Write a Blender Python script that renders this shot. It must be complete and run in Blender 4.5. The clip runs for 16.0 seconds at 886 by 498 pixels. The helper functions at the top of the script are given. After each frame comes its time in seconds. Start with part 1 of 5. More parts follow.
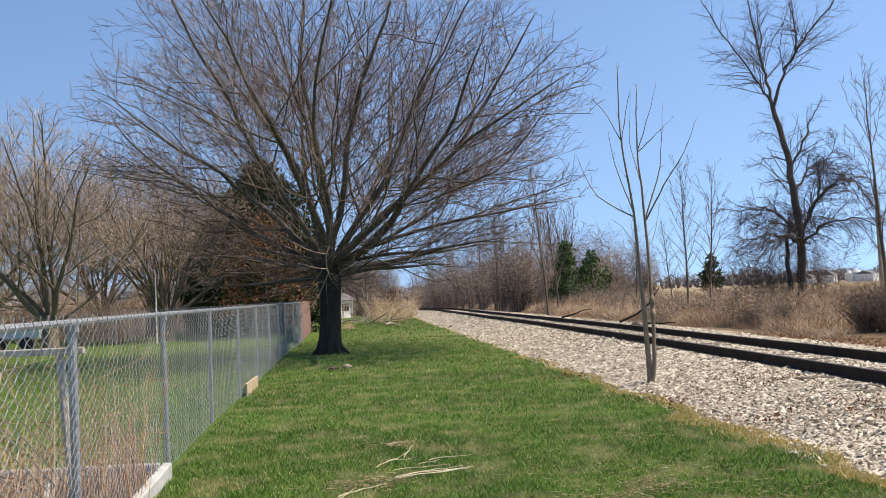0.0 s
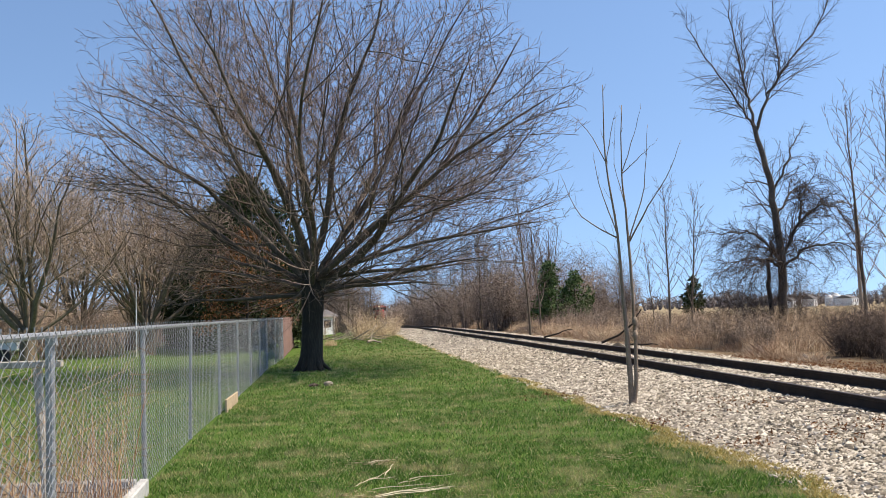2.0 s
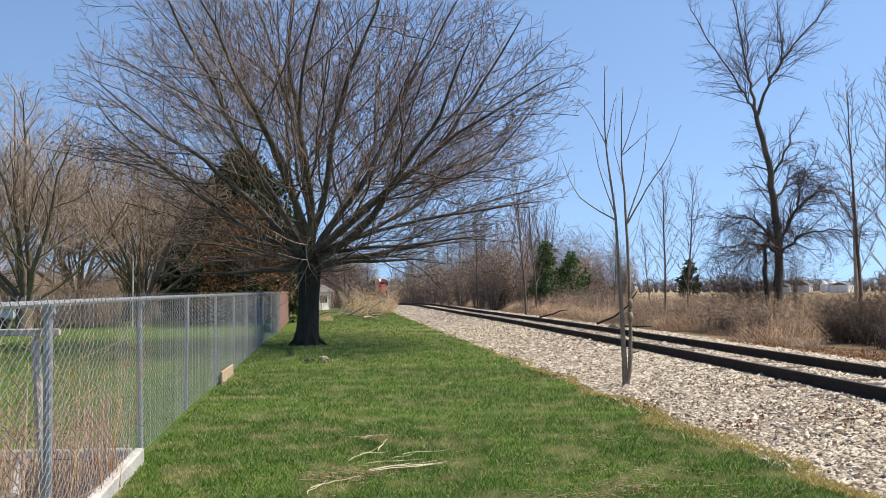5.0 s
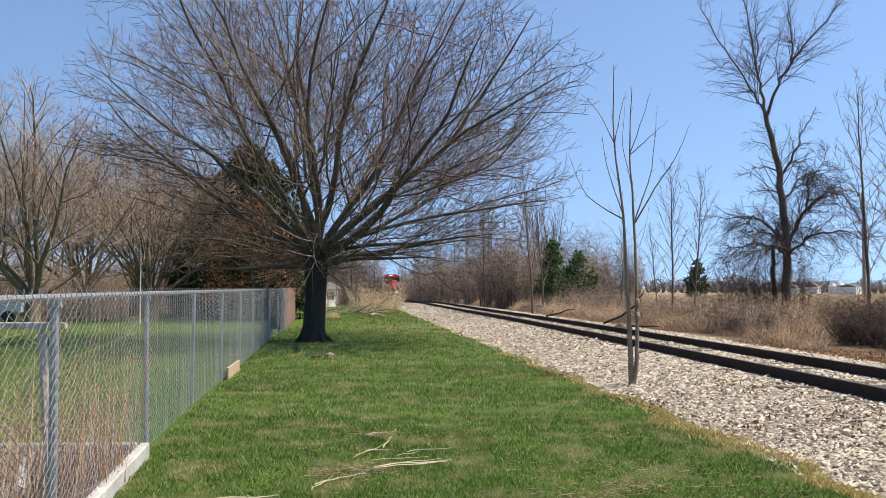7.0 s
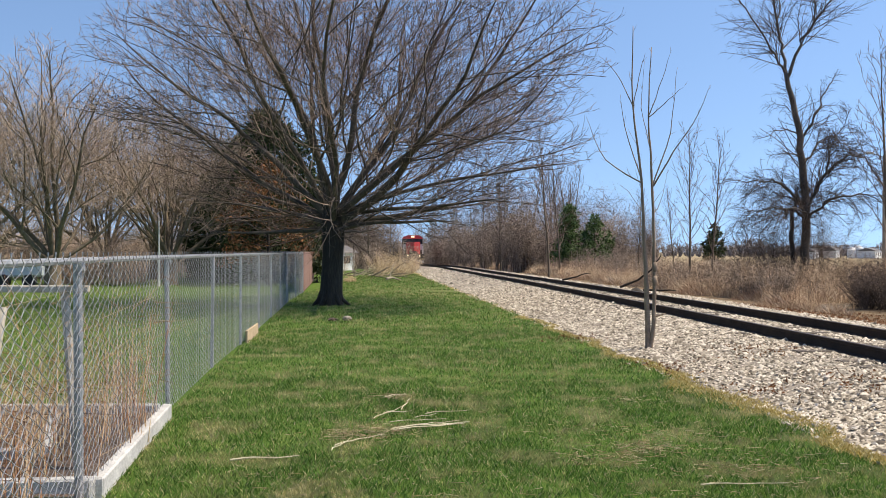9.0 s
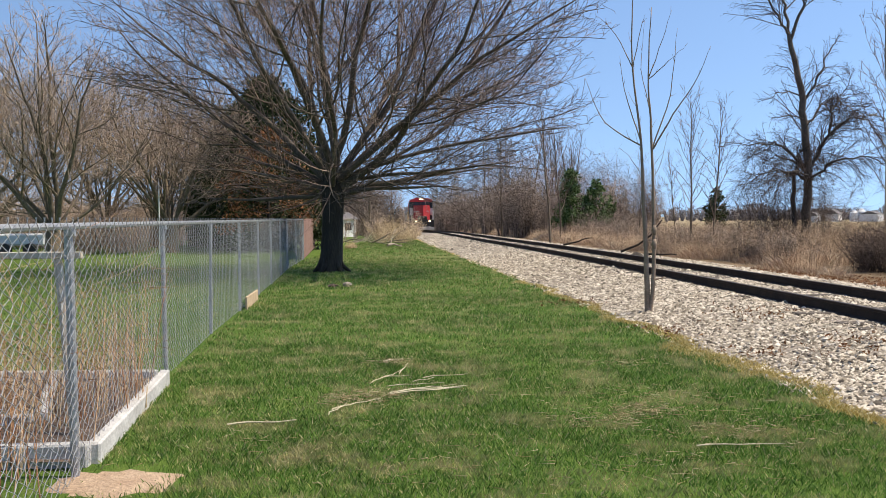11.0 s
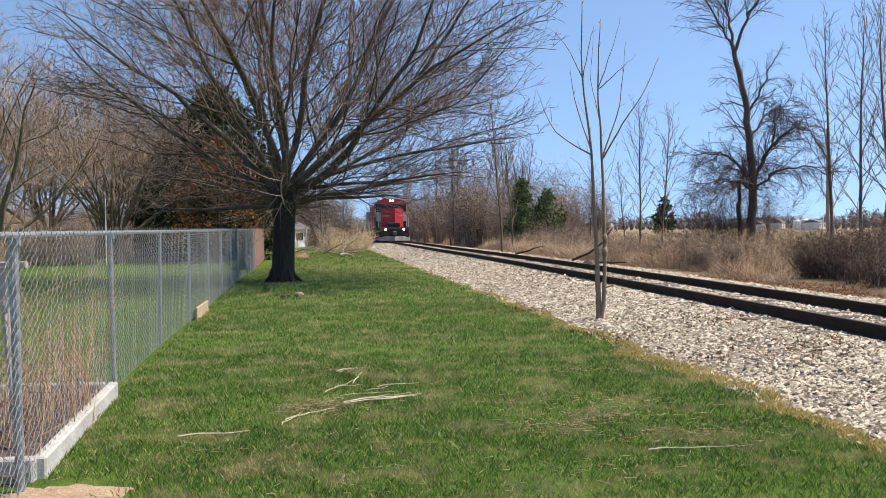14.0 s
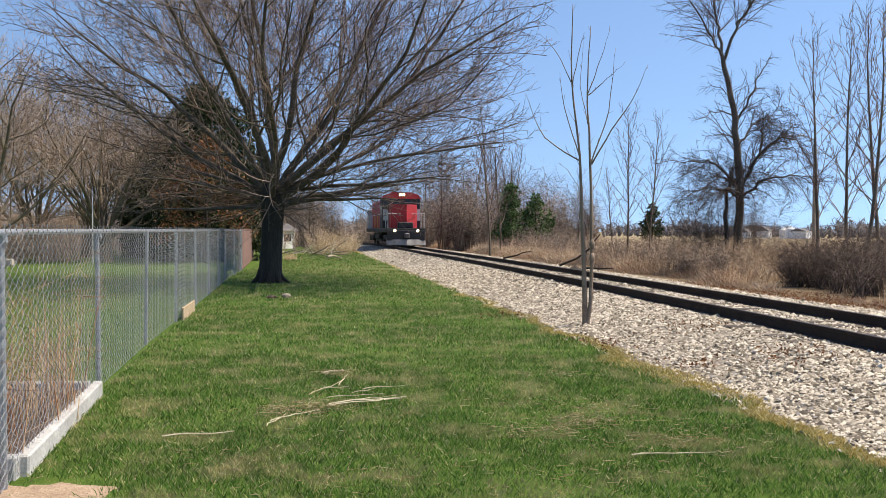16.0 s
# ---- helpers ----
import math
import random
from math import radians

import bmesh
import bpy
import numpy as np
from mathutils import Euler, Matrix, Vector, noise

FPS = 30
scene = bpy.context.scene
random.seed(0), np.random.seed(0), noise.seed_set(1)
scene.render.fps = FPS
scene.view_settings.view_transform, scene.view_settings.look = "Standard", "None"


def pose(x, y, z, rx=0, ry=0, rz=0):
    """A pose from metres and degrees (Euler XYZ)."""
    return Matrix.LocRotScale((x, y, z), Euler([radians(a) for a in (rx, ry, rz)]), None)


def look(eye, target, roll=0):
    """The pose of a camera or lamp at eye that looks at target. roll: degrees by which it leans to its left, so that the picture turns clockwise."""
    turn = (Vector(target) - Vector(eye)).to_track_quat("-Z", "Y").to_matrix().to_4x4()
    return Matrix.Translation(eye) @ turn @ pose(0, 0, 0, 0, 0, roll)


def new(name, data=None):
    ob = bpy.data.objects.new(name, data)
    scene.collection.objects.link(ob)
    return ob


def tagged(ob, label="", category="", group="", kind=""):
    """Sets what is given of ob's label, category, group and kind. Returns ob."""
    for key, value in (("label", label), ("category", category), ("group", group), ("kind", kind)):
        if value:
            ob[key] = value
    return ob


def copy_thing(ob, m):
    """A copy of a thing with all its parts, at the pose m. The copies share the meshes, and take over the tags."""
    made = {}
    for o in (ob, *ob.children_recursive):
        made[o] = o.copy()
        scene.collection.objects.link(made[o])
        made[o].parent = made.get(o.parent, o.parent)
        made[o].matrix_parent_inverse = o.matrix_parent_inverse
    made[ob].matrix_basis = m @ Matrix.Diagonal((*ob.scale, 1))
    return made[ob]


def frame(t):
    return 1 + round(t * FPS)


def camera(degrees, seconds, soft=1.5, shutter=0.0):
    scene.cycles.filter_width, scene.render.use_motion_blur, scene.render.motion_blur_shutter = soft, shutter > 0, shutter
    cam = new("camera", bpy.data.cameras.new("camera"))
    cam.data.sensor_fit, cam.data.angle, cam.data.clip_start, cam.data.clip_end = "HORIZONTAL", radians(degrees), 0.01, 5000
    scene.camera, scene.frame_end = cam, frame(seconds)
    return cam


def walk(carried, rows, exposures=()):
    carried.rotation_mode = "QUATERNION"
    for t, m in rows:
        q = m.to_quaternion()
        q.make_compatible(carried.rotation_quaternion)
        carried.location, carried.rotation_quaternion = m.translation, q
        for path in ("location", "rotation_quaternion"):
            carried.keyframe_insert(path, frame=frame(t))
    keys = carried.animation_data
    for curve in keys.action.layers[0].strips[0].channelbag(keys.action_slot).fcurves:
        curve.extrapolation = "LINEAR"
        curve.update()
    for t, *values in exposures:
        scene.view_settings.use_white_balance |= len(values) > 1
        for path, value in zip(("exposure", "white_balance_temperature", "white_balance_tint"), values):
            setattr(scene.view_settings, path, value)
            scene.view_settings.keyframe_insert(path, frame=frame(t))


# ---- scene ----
cam = camera(53.7, 16.0, soft=0.7)
PATH = [
    (0.0, 0.002, -0.014, 1.618, 92.953, 2.662, -0.000),
    (0.5, 0.009, -0.015, 1.618, 93.046, 2.481, -0.174),
    (1.0, 0.008, -0.007, 1.614, 92.710, 1.830, -0.912),
    (1.5, 0.004, 0.007, 1.617, 93.480, 1.880, -0.952),
    (2.0, -0.005, -0.001, 1.619, 94.089, 1.793, -1.136),
    (2.5, -0.009, -0.003, 1.624, 94.276, 1.923, -1.944),
    (3.0, -0.018, -0.030, 1.621, 93.400, 1.551, -1.529),
    (5.5, -0.009, -0.021, 1.612, 92.491, 0.444, -1.429),
    (6.0, -0.009, -0.025, 1.608, 92.306, 0.586, -1.414),
    (6.5, 0.008, 0.003, 1.614, 92.527, 0.355, -1.421),
    (7.0, -0.006, -0.007, 1.611, 92.520, -0.039, -0.935),
    (7.5, -0.015, -0.013, 1.614, 92.429, -0.303, -0.429),
    (8.0, -0.028, -0.044, 1.608, 91.712, -0.612, -0.325),
    (8.5, -0.023, -0.016, 1.610, 90.525, -0.681, -0.183),
    (9.0, -0.023, -0.016, 1.610, 90.155, -0.049, 0.113),
    (11.5, 0.033, 0.042, 1.582, 87.737, 0.469, 0.131),
    (12.0, 0.011, 0.045, 1.580, 88.310, 0.024, -0.887),
    (12.5, 0.005, 0.012, 1.580, 89.456, 0.201, -1.361),
    (13.0, 0.008, -0.015, 1.581, 89.766, 0.705, -2.018),
    (13.5, 0.015, 0.013, 1.579, 89.243, 0.834, -2.304),
    (14.0, 0.016, 0.024, 1.573, 88.563, 0.571, -2.903),
    (14.5, 0.018, 0.041, 1.574, 88.119, 0.399, -2.733),
    (15.0, 0.013, 0.022, 1.577, 88.305, 0.336, -2.885),
    (15.5, 0.017, 0.022, 1.577, 88.602, 0.246, -3.305),
    (16.0, 0.020, -0.002, 1.575, 88.788, -0.290, -3.661),
]
walk(cam, [(t, pose(*p)) for t, *p in PATH], [(0.0, 0.4), (16.0, 0.4)])

# ---- world, sun and exposure ----
world = bpy.data.worlds.new("sky")
scene.world = world
world.use_nodes = True
wn, wl = world.node_tree.nodes, world.node_tree.links
sky = wn.new("ShaderNodeTexSky")
sky.sky_type, sky.sun_disc = "NISHITA", False
SUN = Vector((0.53, 0.03, 0.85)).normalized()
sky.sun_elevation = math.asin(SUN.z)
sky.sun_rotation = math.atan2(SUN.x, SUN.y)
sky.air_density, sky.dust_density, sky.ozone_density = 1.0, 0.1, 2.4
wn["Background"].inputs["Strength"].default_value = 0.15
lift, unit = wn.new("ShaderNodeVectorMath"), wn.new("ShaderNodeVectorMath")
lift.operation, unit.operation = "ADD", "NORMALIZE"
lift.inputs[1].default_value = (0, 0, 0.19)
wl.new(wn.new("ShaderNodeTexCoord").outputs["Generated"], lift.inputs[0])
wl.new(lift.outputs[0], unit.inputs[0])
wl.new(unit.outputs[0], sky.inputs["Vector"])
wl.new(sky.outputs["Color"], wn["Background"].inputs["Color"])
sun = new("sun", bpy.data.lights.new("sun", "SUN"))
sun.data.energy, sun.data.angle, sun.data.color = 5.0, radians(0.53), (1.0, 0.87, 0.7)
sun.matrix_world = look(SUN * 50, (0, 0, 0))


# ---- materials ----
def ramp_node(nt, stops, interp="LINEAR"):
    n = nt.nodes.new("ShaderNodeValToRGB")
    n.color_ramp.interpolation = interp
    while len(n.color_ramp.elements) < len(stops):
        n.color_ramp.elements.new(0.5)
    for e, (p, c) in zip(n.color_ramp.elements, stops):
        e.position, e.color = p, (*c, 1)
    return n


def noise_node(nt, coord, scale, detail=4.0, rough=0.6):
    n = nt.nodes.new("ShaderNodeTexNoise")
    n.inputs["Scale"].default_value, n.inputs["Detail"].default_value, n.inputs["Roughness"].default_value = scale, detail, rough
    nt.links.new(coord, n.inputs["Vector"])
    return n


def mix_node(nt, fac, a, b, kind="MIX"):
    n = nt.nodes.new("ShaderNodeMix")
    n.data_type, n.blend_type = "RGBA", kind
    for socket, v in ((n.inputs["Factor"], fac), (n.inputs[6], a), (n.inputs[7], b)):
        if isinstance(v, (int, float)):
            socket.default_value = v
        elif isinstance(v, tuple):
            socket.default_value = (*v, 1)
        else:
            nt.links.new(v, socket)
    return n.outputs[2]


def begin(name):
    m = bpy.data.materials.new(name)
    m.use_nodes = True
    nt = m.node_tree
    return m, nt, nt.nodes["Principled BSDF"], nt.nodes.new("ShaderNodeTexCoord").outputs["Object"]


def surface(name, c1, c2, scale=6.0, rough=0.7, metal=0.0, bump=0.3, fine=60.0, speck=0.35, vary=0.0, stretch=None, depth=0.01):
    """Two-scale surface: broad colour change, fine grain, relief, and a change from piece to piece."""
    m, nt, bsdf, co = begin(name)
    if stretch:
        mp = nt.nodes.new("ShaderNodeMapping")
        mp.inputs["Scale"].default_value = stretch
        nt.links.new(co, mp.inputs["Vector"])
        co = mp.outputs["Vector"]
    broad, grain = noise_node(nt, co, scale), noise_node(nt, co, fine, 3.0)
    r = ramp_node(nt, [(0.3, c1), (0.7, c2)])
    nt.links.new(broad.outputs["Fac"], r.inputs["Fac"])
    g = ramp_node(nt, [(0.3, (1 - speck,) * 3), (0.7, (1 + speck * 0.3,) * 3)])
    nt.links.new(grain.outputs["Fac"], g.inputs["Fac"])
    col = mix_node(nt, 1.0, r.outputs["Color"], g.outputs["Color"], "MULTIPLY")
    if vary:
        geo = nt.nodes.new("ShaderNodeNewGeometry")
        v = ramp_node(nt, [(0.0, (1 - vary,) * 3), (1.0, (1 + vary * 0.6,) * 3)])
        nt.links.new(geo.outputs["Random Per Island"], v.inputs["Fac"])
        col = mix_node(nt, 1.0, col, v.outputs["Color"], "MULTIPLY")
    nt.links.new(col, bsdf.inputs["Base Color"])
    rr = nt.nodes.new("ShaderNodeMapRange")
    rr.inputs["To Min"].default_value, rr.inputs["To Max"].default_value = max(rough - 0.12, 0.05), min(rough + 0.12, 1)
    nt.links.new(grain.outputs["Fac"], rr.inputs["Value"])
    nt.links.new(rr.outputs["Result"], bsdf.inputs["Roughness"])
    bsdf.inputs["Metallic"].default_value = metal
    if bump:
        b = nt.nodes.new("ShaderNodeBump")
        b.inputs["Strength"].default_value, b.inputs["Distance"].default_value = bump, depth
        nt.links.new(grain.outputs["Fac"], b.inputs["Height"])
        nt.links.new(b.outputs["Normal"], bsdf.inputs["Normal"])
    return m


def island_mat(name, stops, rough=0.8, spec=0.3, patch=None, translucent=0.0, clump=None):
    """Many small pieces (blades, twigs, stones): each takes its own colour from the ramp; patch adds broad spots."""
    m, nt, bsdf, co = begin(name)
    geo = nt.nodes.new("ShaderNodeNewGeometry")
    r = ramp_node(nt, stops)
    nt.links.new(geo.outputs["Random Per Island"], r.inputs["Fac"])
    col = r.outputs["Color"]
    if patch:
        n = noise_node(nt, co, patch[0], 3.0)
        p = ramp_node(nt, [(patch[1], (0, 0, 0)), (patch[2], (1, 1, 1))])
        nt.links.new(n.outputs["Fac"], p.inputs["Fac"])
        col = mix_node(nt, p.outputs["Color"], col, patch[3])
    if clump:
        n = noise_node(nt, co, clump, 4.0, 0.7)
        p = ramp_node(nt, [(0.32, (0.5, 0.55, 0.5)), (0.68, (1.3, 1.25, 1.25))])
        nt.links.new(n.outputs["Fac"], p.inputs["Fac"])
        col = mix_node(nt, 1.0, col, p.outputs["Color"], "MULTIPLY")
    nt.links.new(col, bsdf.inputs["Base Color"])
    bsdf.inputs["Roughness"].default_value, bsdf.inputs["Specular IOR Level"].default_value = rough, spec
    if translucent:
        tr = nt.nodes.new("ShaderNodeBsdfTranslucent")
        nt.links.new(col, tr.inputs["Color"])
        ms = nt.nodes.new("ShaderNodeMixShader")
        ms.inputs["Fac"].default_value = translucent
        nt.links.new(bsdf.outputs["BSDF"], ms.inputs[1])
        nt.links.new(tr.outputs["BSDF"], ms.inputs[2])
        nt.links.new(ms.outputs["Shader"], nt.nodes["Material Output"].inputs["Surface"])
    return m


def glow(name, colour, strength):
    m, nt, bsdf, _ = begin(name)
    bsdf.inputs["Base Color"].default_value = (*colour, 1)
    bsdf.inputs["Emission Color"].default_value = (*colour, 1)
    bsdf.inputs["Emission Strength"].default_value = strength
    return m


def ground_material():
    m, nt, bsdf, co = begin("lawn_and_field")
    L = nt.links
    sep = nt.nodes.new("ShaderNodeSeparateXYZ")
    L.new(co, sep.inputs["Vector"])
    wob = noise_node(nt, co, 0.9, 4.0)

    def math_node(op, a, b):
        n = nt.nodes.new("ShaderNodeMath")
        n.operation = op
        for s, v in zip(n.inputs, (a, b)):
            if isinstance(v, (int, float)):
                s.default_value = v
            else:
                L.new(v, s)
        return n.outputs[0]
    # across: distance from the line of the track, right is positive
    across = math_node("ADD", math_node("SUBTRACT", sep.outputs["X"], 6.9), math_node("MULTIPLY", sep.outputs["Y"], 0.09))
    across = math_node("ADD", across, math_node("MULTIPLY", math_node("SUBTRACT", wob.outputs["Fac"], 0.5), 1.0))

    def mask(lo, hi, value=None):
        n = nt.nodes.new("ShaderNodeMapRange")
        n.interpolation_type = "SMOOTHSTEP"
        n.inputs["From Min"].default_value, n.inputs["From Max"].default_value = lo, hi
        L.new(value or across, n.inputs["Value"])
        return n.outputs["Result"]
    broad, mid, fine = noise_node(nt, co, 0.35, 4.0), noise_node(nt, co, 2.2, 5.0, 0.7), noise_node(nt, co, 55.0, 3.0)
    green = ramp_node(nt, [(0.25, (0.055, 0.1, 0.016)), (0.5, (0.09, 0.15, 0.026)), (0.75, (0.14, 0.2, 0.04))])
    L.new(mid.outputs["Fac"], green.inputs["Fac"])
    tan = ramp_node(nt, [(0.3, (0.17, 0.15, 0.06)), (0.7, (0.27, 0.22, 0.11))])
    L.new(fine.outputs["Fac"], tan.inputs["Fac"])
    thatch = ramp_node(nt, [(0.52, (0, 0, 0)), (0.72, (0.75, 0.75, 0.75))])
    L.new(mix_node(nt, 0.45, mid.outputs["Fac"], broad.outputs["Fac"]), thatch.inputs["Fac"])
    # worn, thin turf under the maple's spread
    worn = nt.nodes.new("ShaderNodeVectorMath")
    worn.operation = "DISTANCE"
    worn.inputs[1].default_value = (0.2, 35.0, 0.0)
    L.new(co, worn.inputs[0])
    wm = nt.nodes.new("ShaderNodeMapRange")
    wm.inputs["From Min"].default_value, wm.inputs["From Max"].default_value = 2.5, 6.0
    wm.inputs["To Min"].default_value, wm.inputs["To Max"].default_value = 0.75, 0.0
    L.new(worn.outputs["Value"], wm.inputs["Value"])
    streak = ramp_node(nt, [(0.42, (0, 0, 0)), (0.6, (1, 1, 1))])
    L.new(mid.outputs["Fac"], streak.inputs["Fac"])
    lawn = mix_node(nt, thatch.outputs["Color"], green.outputs["Color"], tan.outputs["Color"])
    lawn = mix_node(nt, math_node("MULTIPLY", wm.outputs["Result"], streak.outputs["Color"]), lawn, tan.outputs["Color"])
    moss = ramp_node(nt, [(0.3, (0.24, 0.17, 0.06)), (0.55, (0.38, 0.29, 0.1)), (0.75, (0.42, 0.35, 0.18))])
    L.new(mid.outputs["Fac"], moss.inputs["Fac"])
    rim = math_node("ADD", math_node("SUBTRACT", sep.outputs["X"], 4.05), math_node("MULTIPLY", sep.outputs["Y"], 0.098))
    rim = math_node("ADD", rim, math_node("MULTIPLY", math_node("SUBTRACT", wob.outputs["Fac"], 0.5), 0.5))
    col = mix_node(nt, mask(-0.12, 0.06, rim), lawn, moss.outputs["Color"])
    litter = ramp_node(nt, [(0.3, (0.1, 0.07, 0.045)), (0.5, (0.2, 0.145, 0.09)), (0.7, (0.3, 0.23, 0.15))])
    L.new(mid.outputs["Fac"], litter.inputs["Fac"])
    col = mix_node(nt, mask(2.5, 4.2), col, litter.outputs["Color"])
    field = ramp_node(nt, [(0.35, (0.3, 0.24, 0.14)), (0.65, (0.36, 0.29, 0.17))])
    L.new(broad.outputs["Fac"], field.inputs["Fac"])
    col = mix_node(nt, mask(14.0, 22.0), col, field.outputs["Color"])
    g = ramp_node(nt, [(0.3, (0.6, 0.6, 0.6)), (0.7, (1.15, 1.15, 1.15))])
    L.new(fine.outputs["Fac"], g.inputs["Fac"])
    L.new(mix_node(nt, 1.0, col, g.outputs["Color"], "MULTIPLY"), bsdf.inputs["Base Color"])
    bsdf.inputs["Roughness"].default_value = 0.95
    bsdf.inputs["Specular IOR Level"].default_value = 0.1
    b = nt.nodes.new("ShaderNodeBump")
    b.inputs["Strength"].default_value, b.inputs["Distance"].default_value = 0.6, 0.03
    L.new(fine.outputs["Fac"], b.inputs["Height"])
    L.new(b.outputs["Normal"], bsdf.inputs["Normal"])
    return m


M_GROUND = ground_material()
M_BALLAST = surface("ballast_bed", (0.22, 0.185, 0.14), (0.36, 0.31, 0.24), 3.0, 0.95, 0, 0.9, 22.0, 0.55, depth=0.03)
M_STONE = island_mat("limestone_chips", [(0, (0.05, 0.042, 0.034)), (0.3, (0.2, 0.17, 0.128)), (0.6, (0.42, 0.37, 0.29)), (1, (0.66, 0.6, 0.5))], 0.9, 0.2)
M_BLADE = island_mat("grass_blades", [(0, (0.04, 0.1, 0.014)), (0.4, (0.105, 0.215, 0.032)), (0.8, (0.2, 0.32, 0.07)), (0.91, (0.46, 0.42, 0.2)), (1, (0.64, 0.56, 0.34))], 0.65, 0.3, (1.7, 0.5, 0.64, (0.48, 0.42, 0.21)), 0.35, 7.0)
M_MOSS = island_mat("golden_moss", [(0, (0.32, 0.23, 0.06)), (0.5, (0.54, 0.43, 0.15)), (1, (0.66, 0.57, 0.3))], 0.85, 0.2, None, 0.3)
M_STRAW = island_mat("straw", [(0, (0.28, 0.19, 0.1)), (0.5, (0.45, 0.34, 0.2)), (1, (0.62, 0.52, 0.34))], 0.7, 0.3, None, 0.2)
M_WEED = island_mat("dry_weed", [(0, (0.3, 0.2, 0.13)), (0.5, (0.52, 0.39, 0.27)), (1, (0.72, 0.6, 0.44))], 0.85, 0.2, (0.25, 0.5, 0.7, (0.33, 0.2, 0.13)), 0.25)
M_WEED_DARK = island_mat("brown_weed", [(0, (0.14, 0.095, 0.065)), (0.6, (0.34, 0.245, 0.165)), (1, (0.6, 0.47, 0.33))], 0.85, 0.2)
# dark bark, deepened further so the maple's trunk carries its crown's shade
M_BARK = surface("dark_shaded_bark", (0.018, 0.0145, 0.011), (0.06, 0.048, 0.034), 3.0, 0.95, 0, 0.9, 26.0, 0.5, stretch=(1, 1, 0.25), depth=0.03)
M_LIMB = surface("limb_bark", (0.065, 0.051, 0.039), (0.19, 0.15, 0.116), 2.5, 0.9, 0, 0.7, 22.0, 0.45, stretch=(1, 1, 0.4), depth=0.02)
M_TWIG = island_mat("maple_twigs", [(0, (0.065, 0.045, 0.036)), (0.6, (0.18, 0.128, 0.1)), (1, (0.4, 0.295, 0.235))], 0.8, 0.25)
M_BUD = island_mat("maple_buds", [(0, (0.1, 0.03, 0.025)), (1, (0.24, 0.09, 0.07))], 0.7, 0.3)
M_TWIG_PALE = island_mat("pale_twigs", [(0, (0.19, 0.14, 0.1)), (0.6, (0.36, 0.275, 0.205)), (1, (0.54, 0.44, 0.35))], 0.85, 0.2)
M_TWIG_DARK = island_mat("dark_twigs", [(0, (0.045, 0.035, 0.03)), (0.6, (0.1, 0.075, 0.062)), (1, (0.19, 0.145, 0.12))], 0.85, 0.2)
M_SAPLING = surface("sapling_bark", (0.19, 0.135, 0.09), (0.35, 0.26, 0.18), 5.0, 0.8, 0, 0.5, 60.0, 0.35)
M_PALEBARK = surface("pale_bark", (0.13, 0.1, 0.07), (0.24, 0.19, 0.13), 2.0, 0.9, 0, 0.7, 18.0, 0.45, stretch=(1, 1, 0.3))
M_RAIL = surface("rusted_rail", (0.028, 0.02, 0.016), (0.06, 0.04, 0.03), 5.0, 0.8, 0.4, 0.3, 50.0, 0.4)
M_RAILTOP = surface("worn_rail_head", (0.05, 0.04, 0.035), (0.09, 0.07, 0.06), 4.0, 0.6, 0.5, 0.1, 60.0, 0.3)
M_TIE = surface("creosote_tie", (0.05, 0.04, 0.032), (0.13, 0.105, 0.08), 8.0, 0.95, 0, 0.8, 50.0, 0.5, stretch=(0.3, 1, 1))
M_GALV = surface("galvanised_steel", (0.26, 0.265, 0.275), (0.46, 0.47, 0.48), 14.0, 0.5, 0.3, 0.15, 90.0, 0.25)
M_WIRE = island_mat("galvanised_wire", [(0, (0.17, 0.175, 0.185)), (1, (0.39, 0.4, 0.42))], 0.45, 0.5)
M_CONC = surface("weathered_concrete", (0.42, 0.41, 0.39), (0.62, 0.61, 0.58), 4.0, 0.92, 0, 0.5, 50.0, 0.3)
M_SOIL = surface("garden_soil", (0.09, 0.06, 0.042), (0.18, 0.125, 0.09), 5.0, 0.98, 0, 1.0, 30.0, 0.5, depth=0.04)
M_SAND = surface("bare_sandy_earth", (0.36, 0.25, 0.16), (0.5, 0.37, 0.25), 6.0, 0.98, 0, 0.8, 40.0, 0.35, depth=0.02)
M_WOOD = surface("weathered_wood", (0.24, 0.19, 0.145), (0.42, 0.35, 0.27), 6.0, 0.9, 0, 0.5, 40.0, 0.4, stretch=(1, 1, 0.2))
M_NEWWOOD = surface("tan_board", (0.45, 0.33, 0.2), (0.58, 0.45, 0.3), 6.0, 0.85, 0, 0.3, 40.0, 0.3)
M_NEEDLE = island_mat("evergreen_needles", [(0, (0.016, 0.022, 0.01)), (0.6, (0.042, 0.058, 0.022)), (1, (0.09, 0.105, 0.045))], 0.8, 0.2)
M_PINE = island_mat("pine_needles", [(0, (0.04, 0.075, 0.025)), (0.6, (0.085, 0.14, 0.045)), (1, (0.14, 0.2, 0.075))], 0.8, 0.2)
M_RUST = island_mat("rust_brown_leaves", [(0, (0.1, 0.045, 0.022)), (0.6, (0.22, 0.1, 0.045)), (1, (0.32, 0.17, 0.08))], 0.8, 0.2, None, 0.25)
M_WHITE = surface("white_paint", (0.7, 0.7, 0.69), (0.82, 0.82, 0.81), 1.0, 0.6, 0, 0.1, 20.0, 0.1)
M_ROOF = surface("grey_shingle", (0.13, 0.12, 0.12), (0.22, 0.21, 0.2), 1.5, 0.95, 0, 0.4, 10.0, 0.4)
M_BRICK = surface("red_brown_siding", (0.2, 0.1, 0.075), (0.28, 0.15, 0.11), 1.5, 0.9, 0, 0.3, 12.0, 0.3)
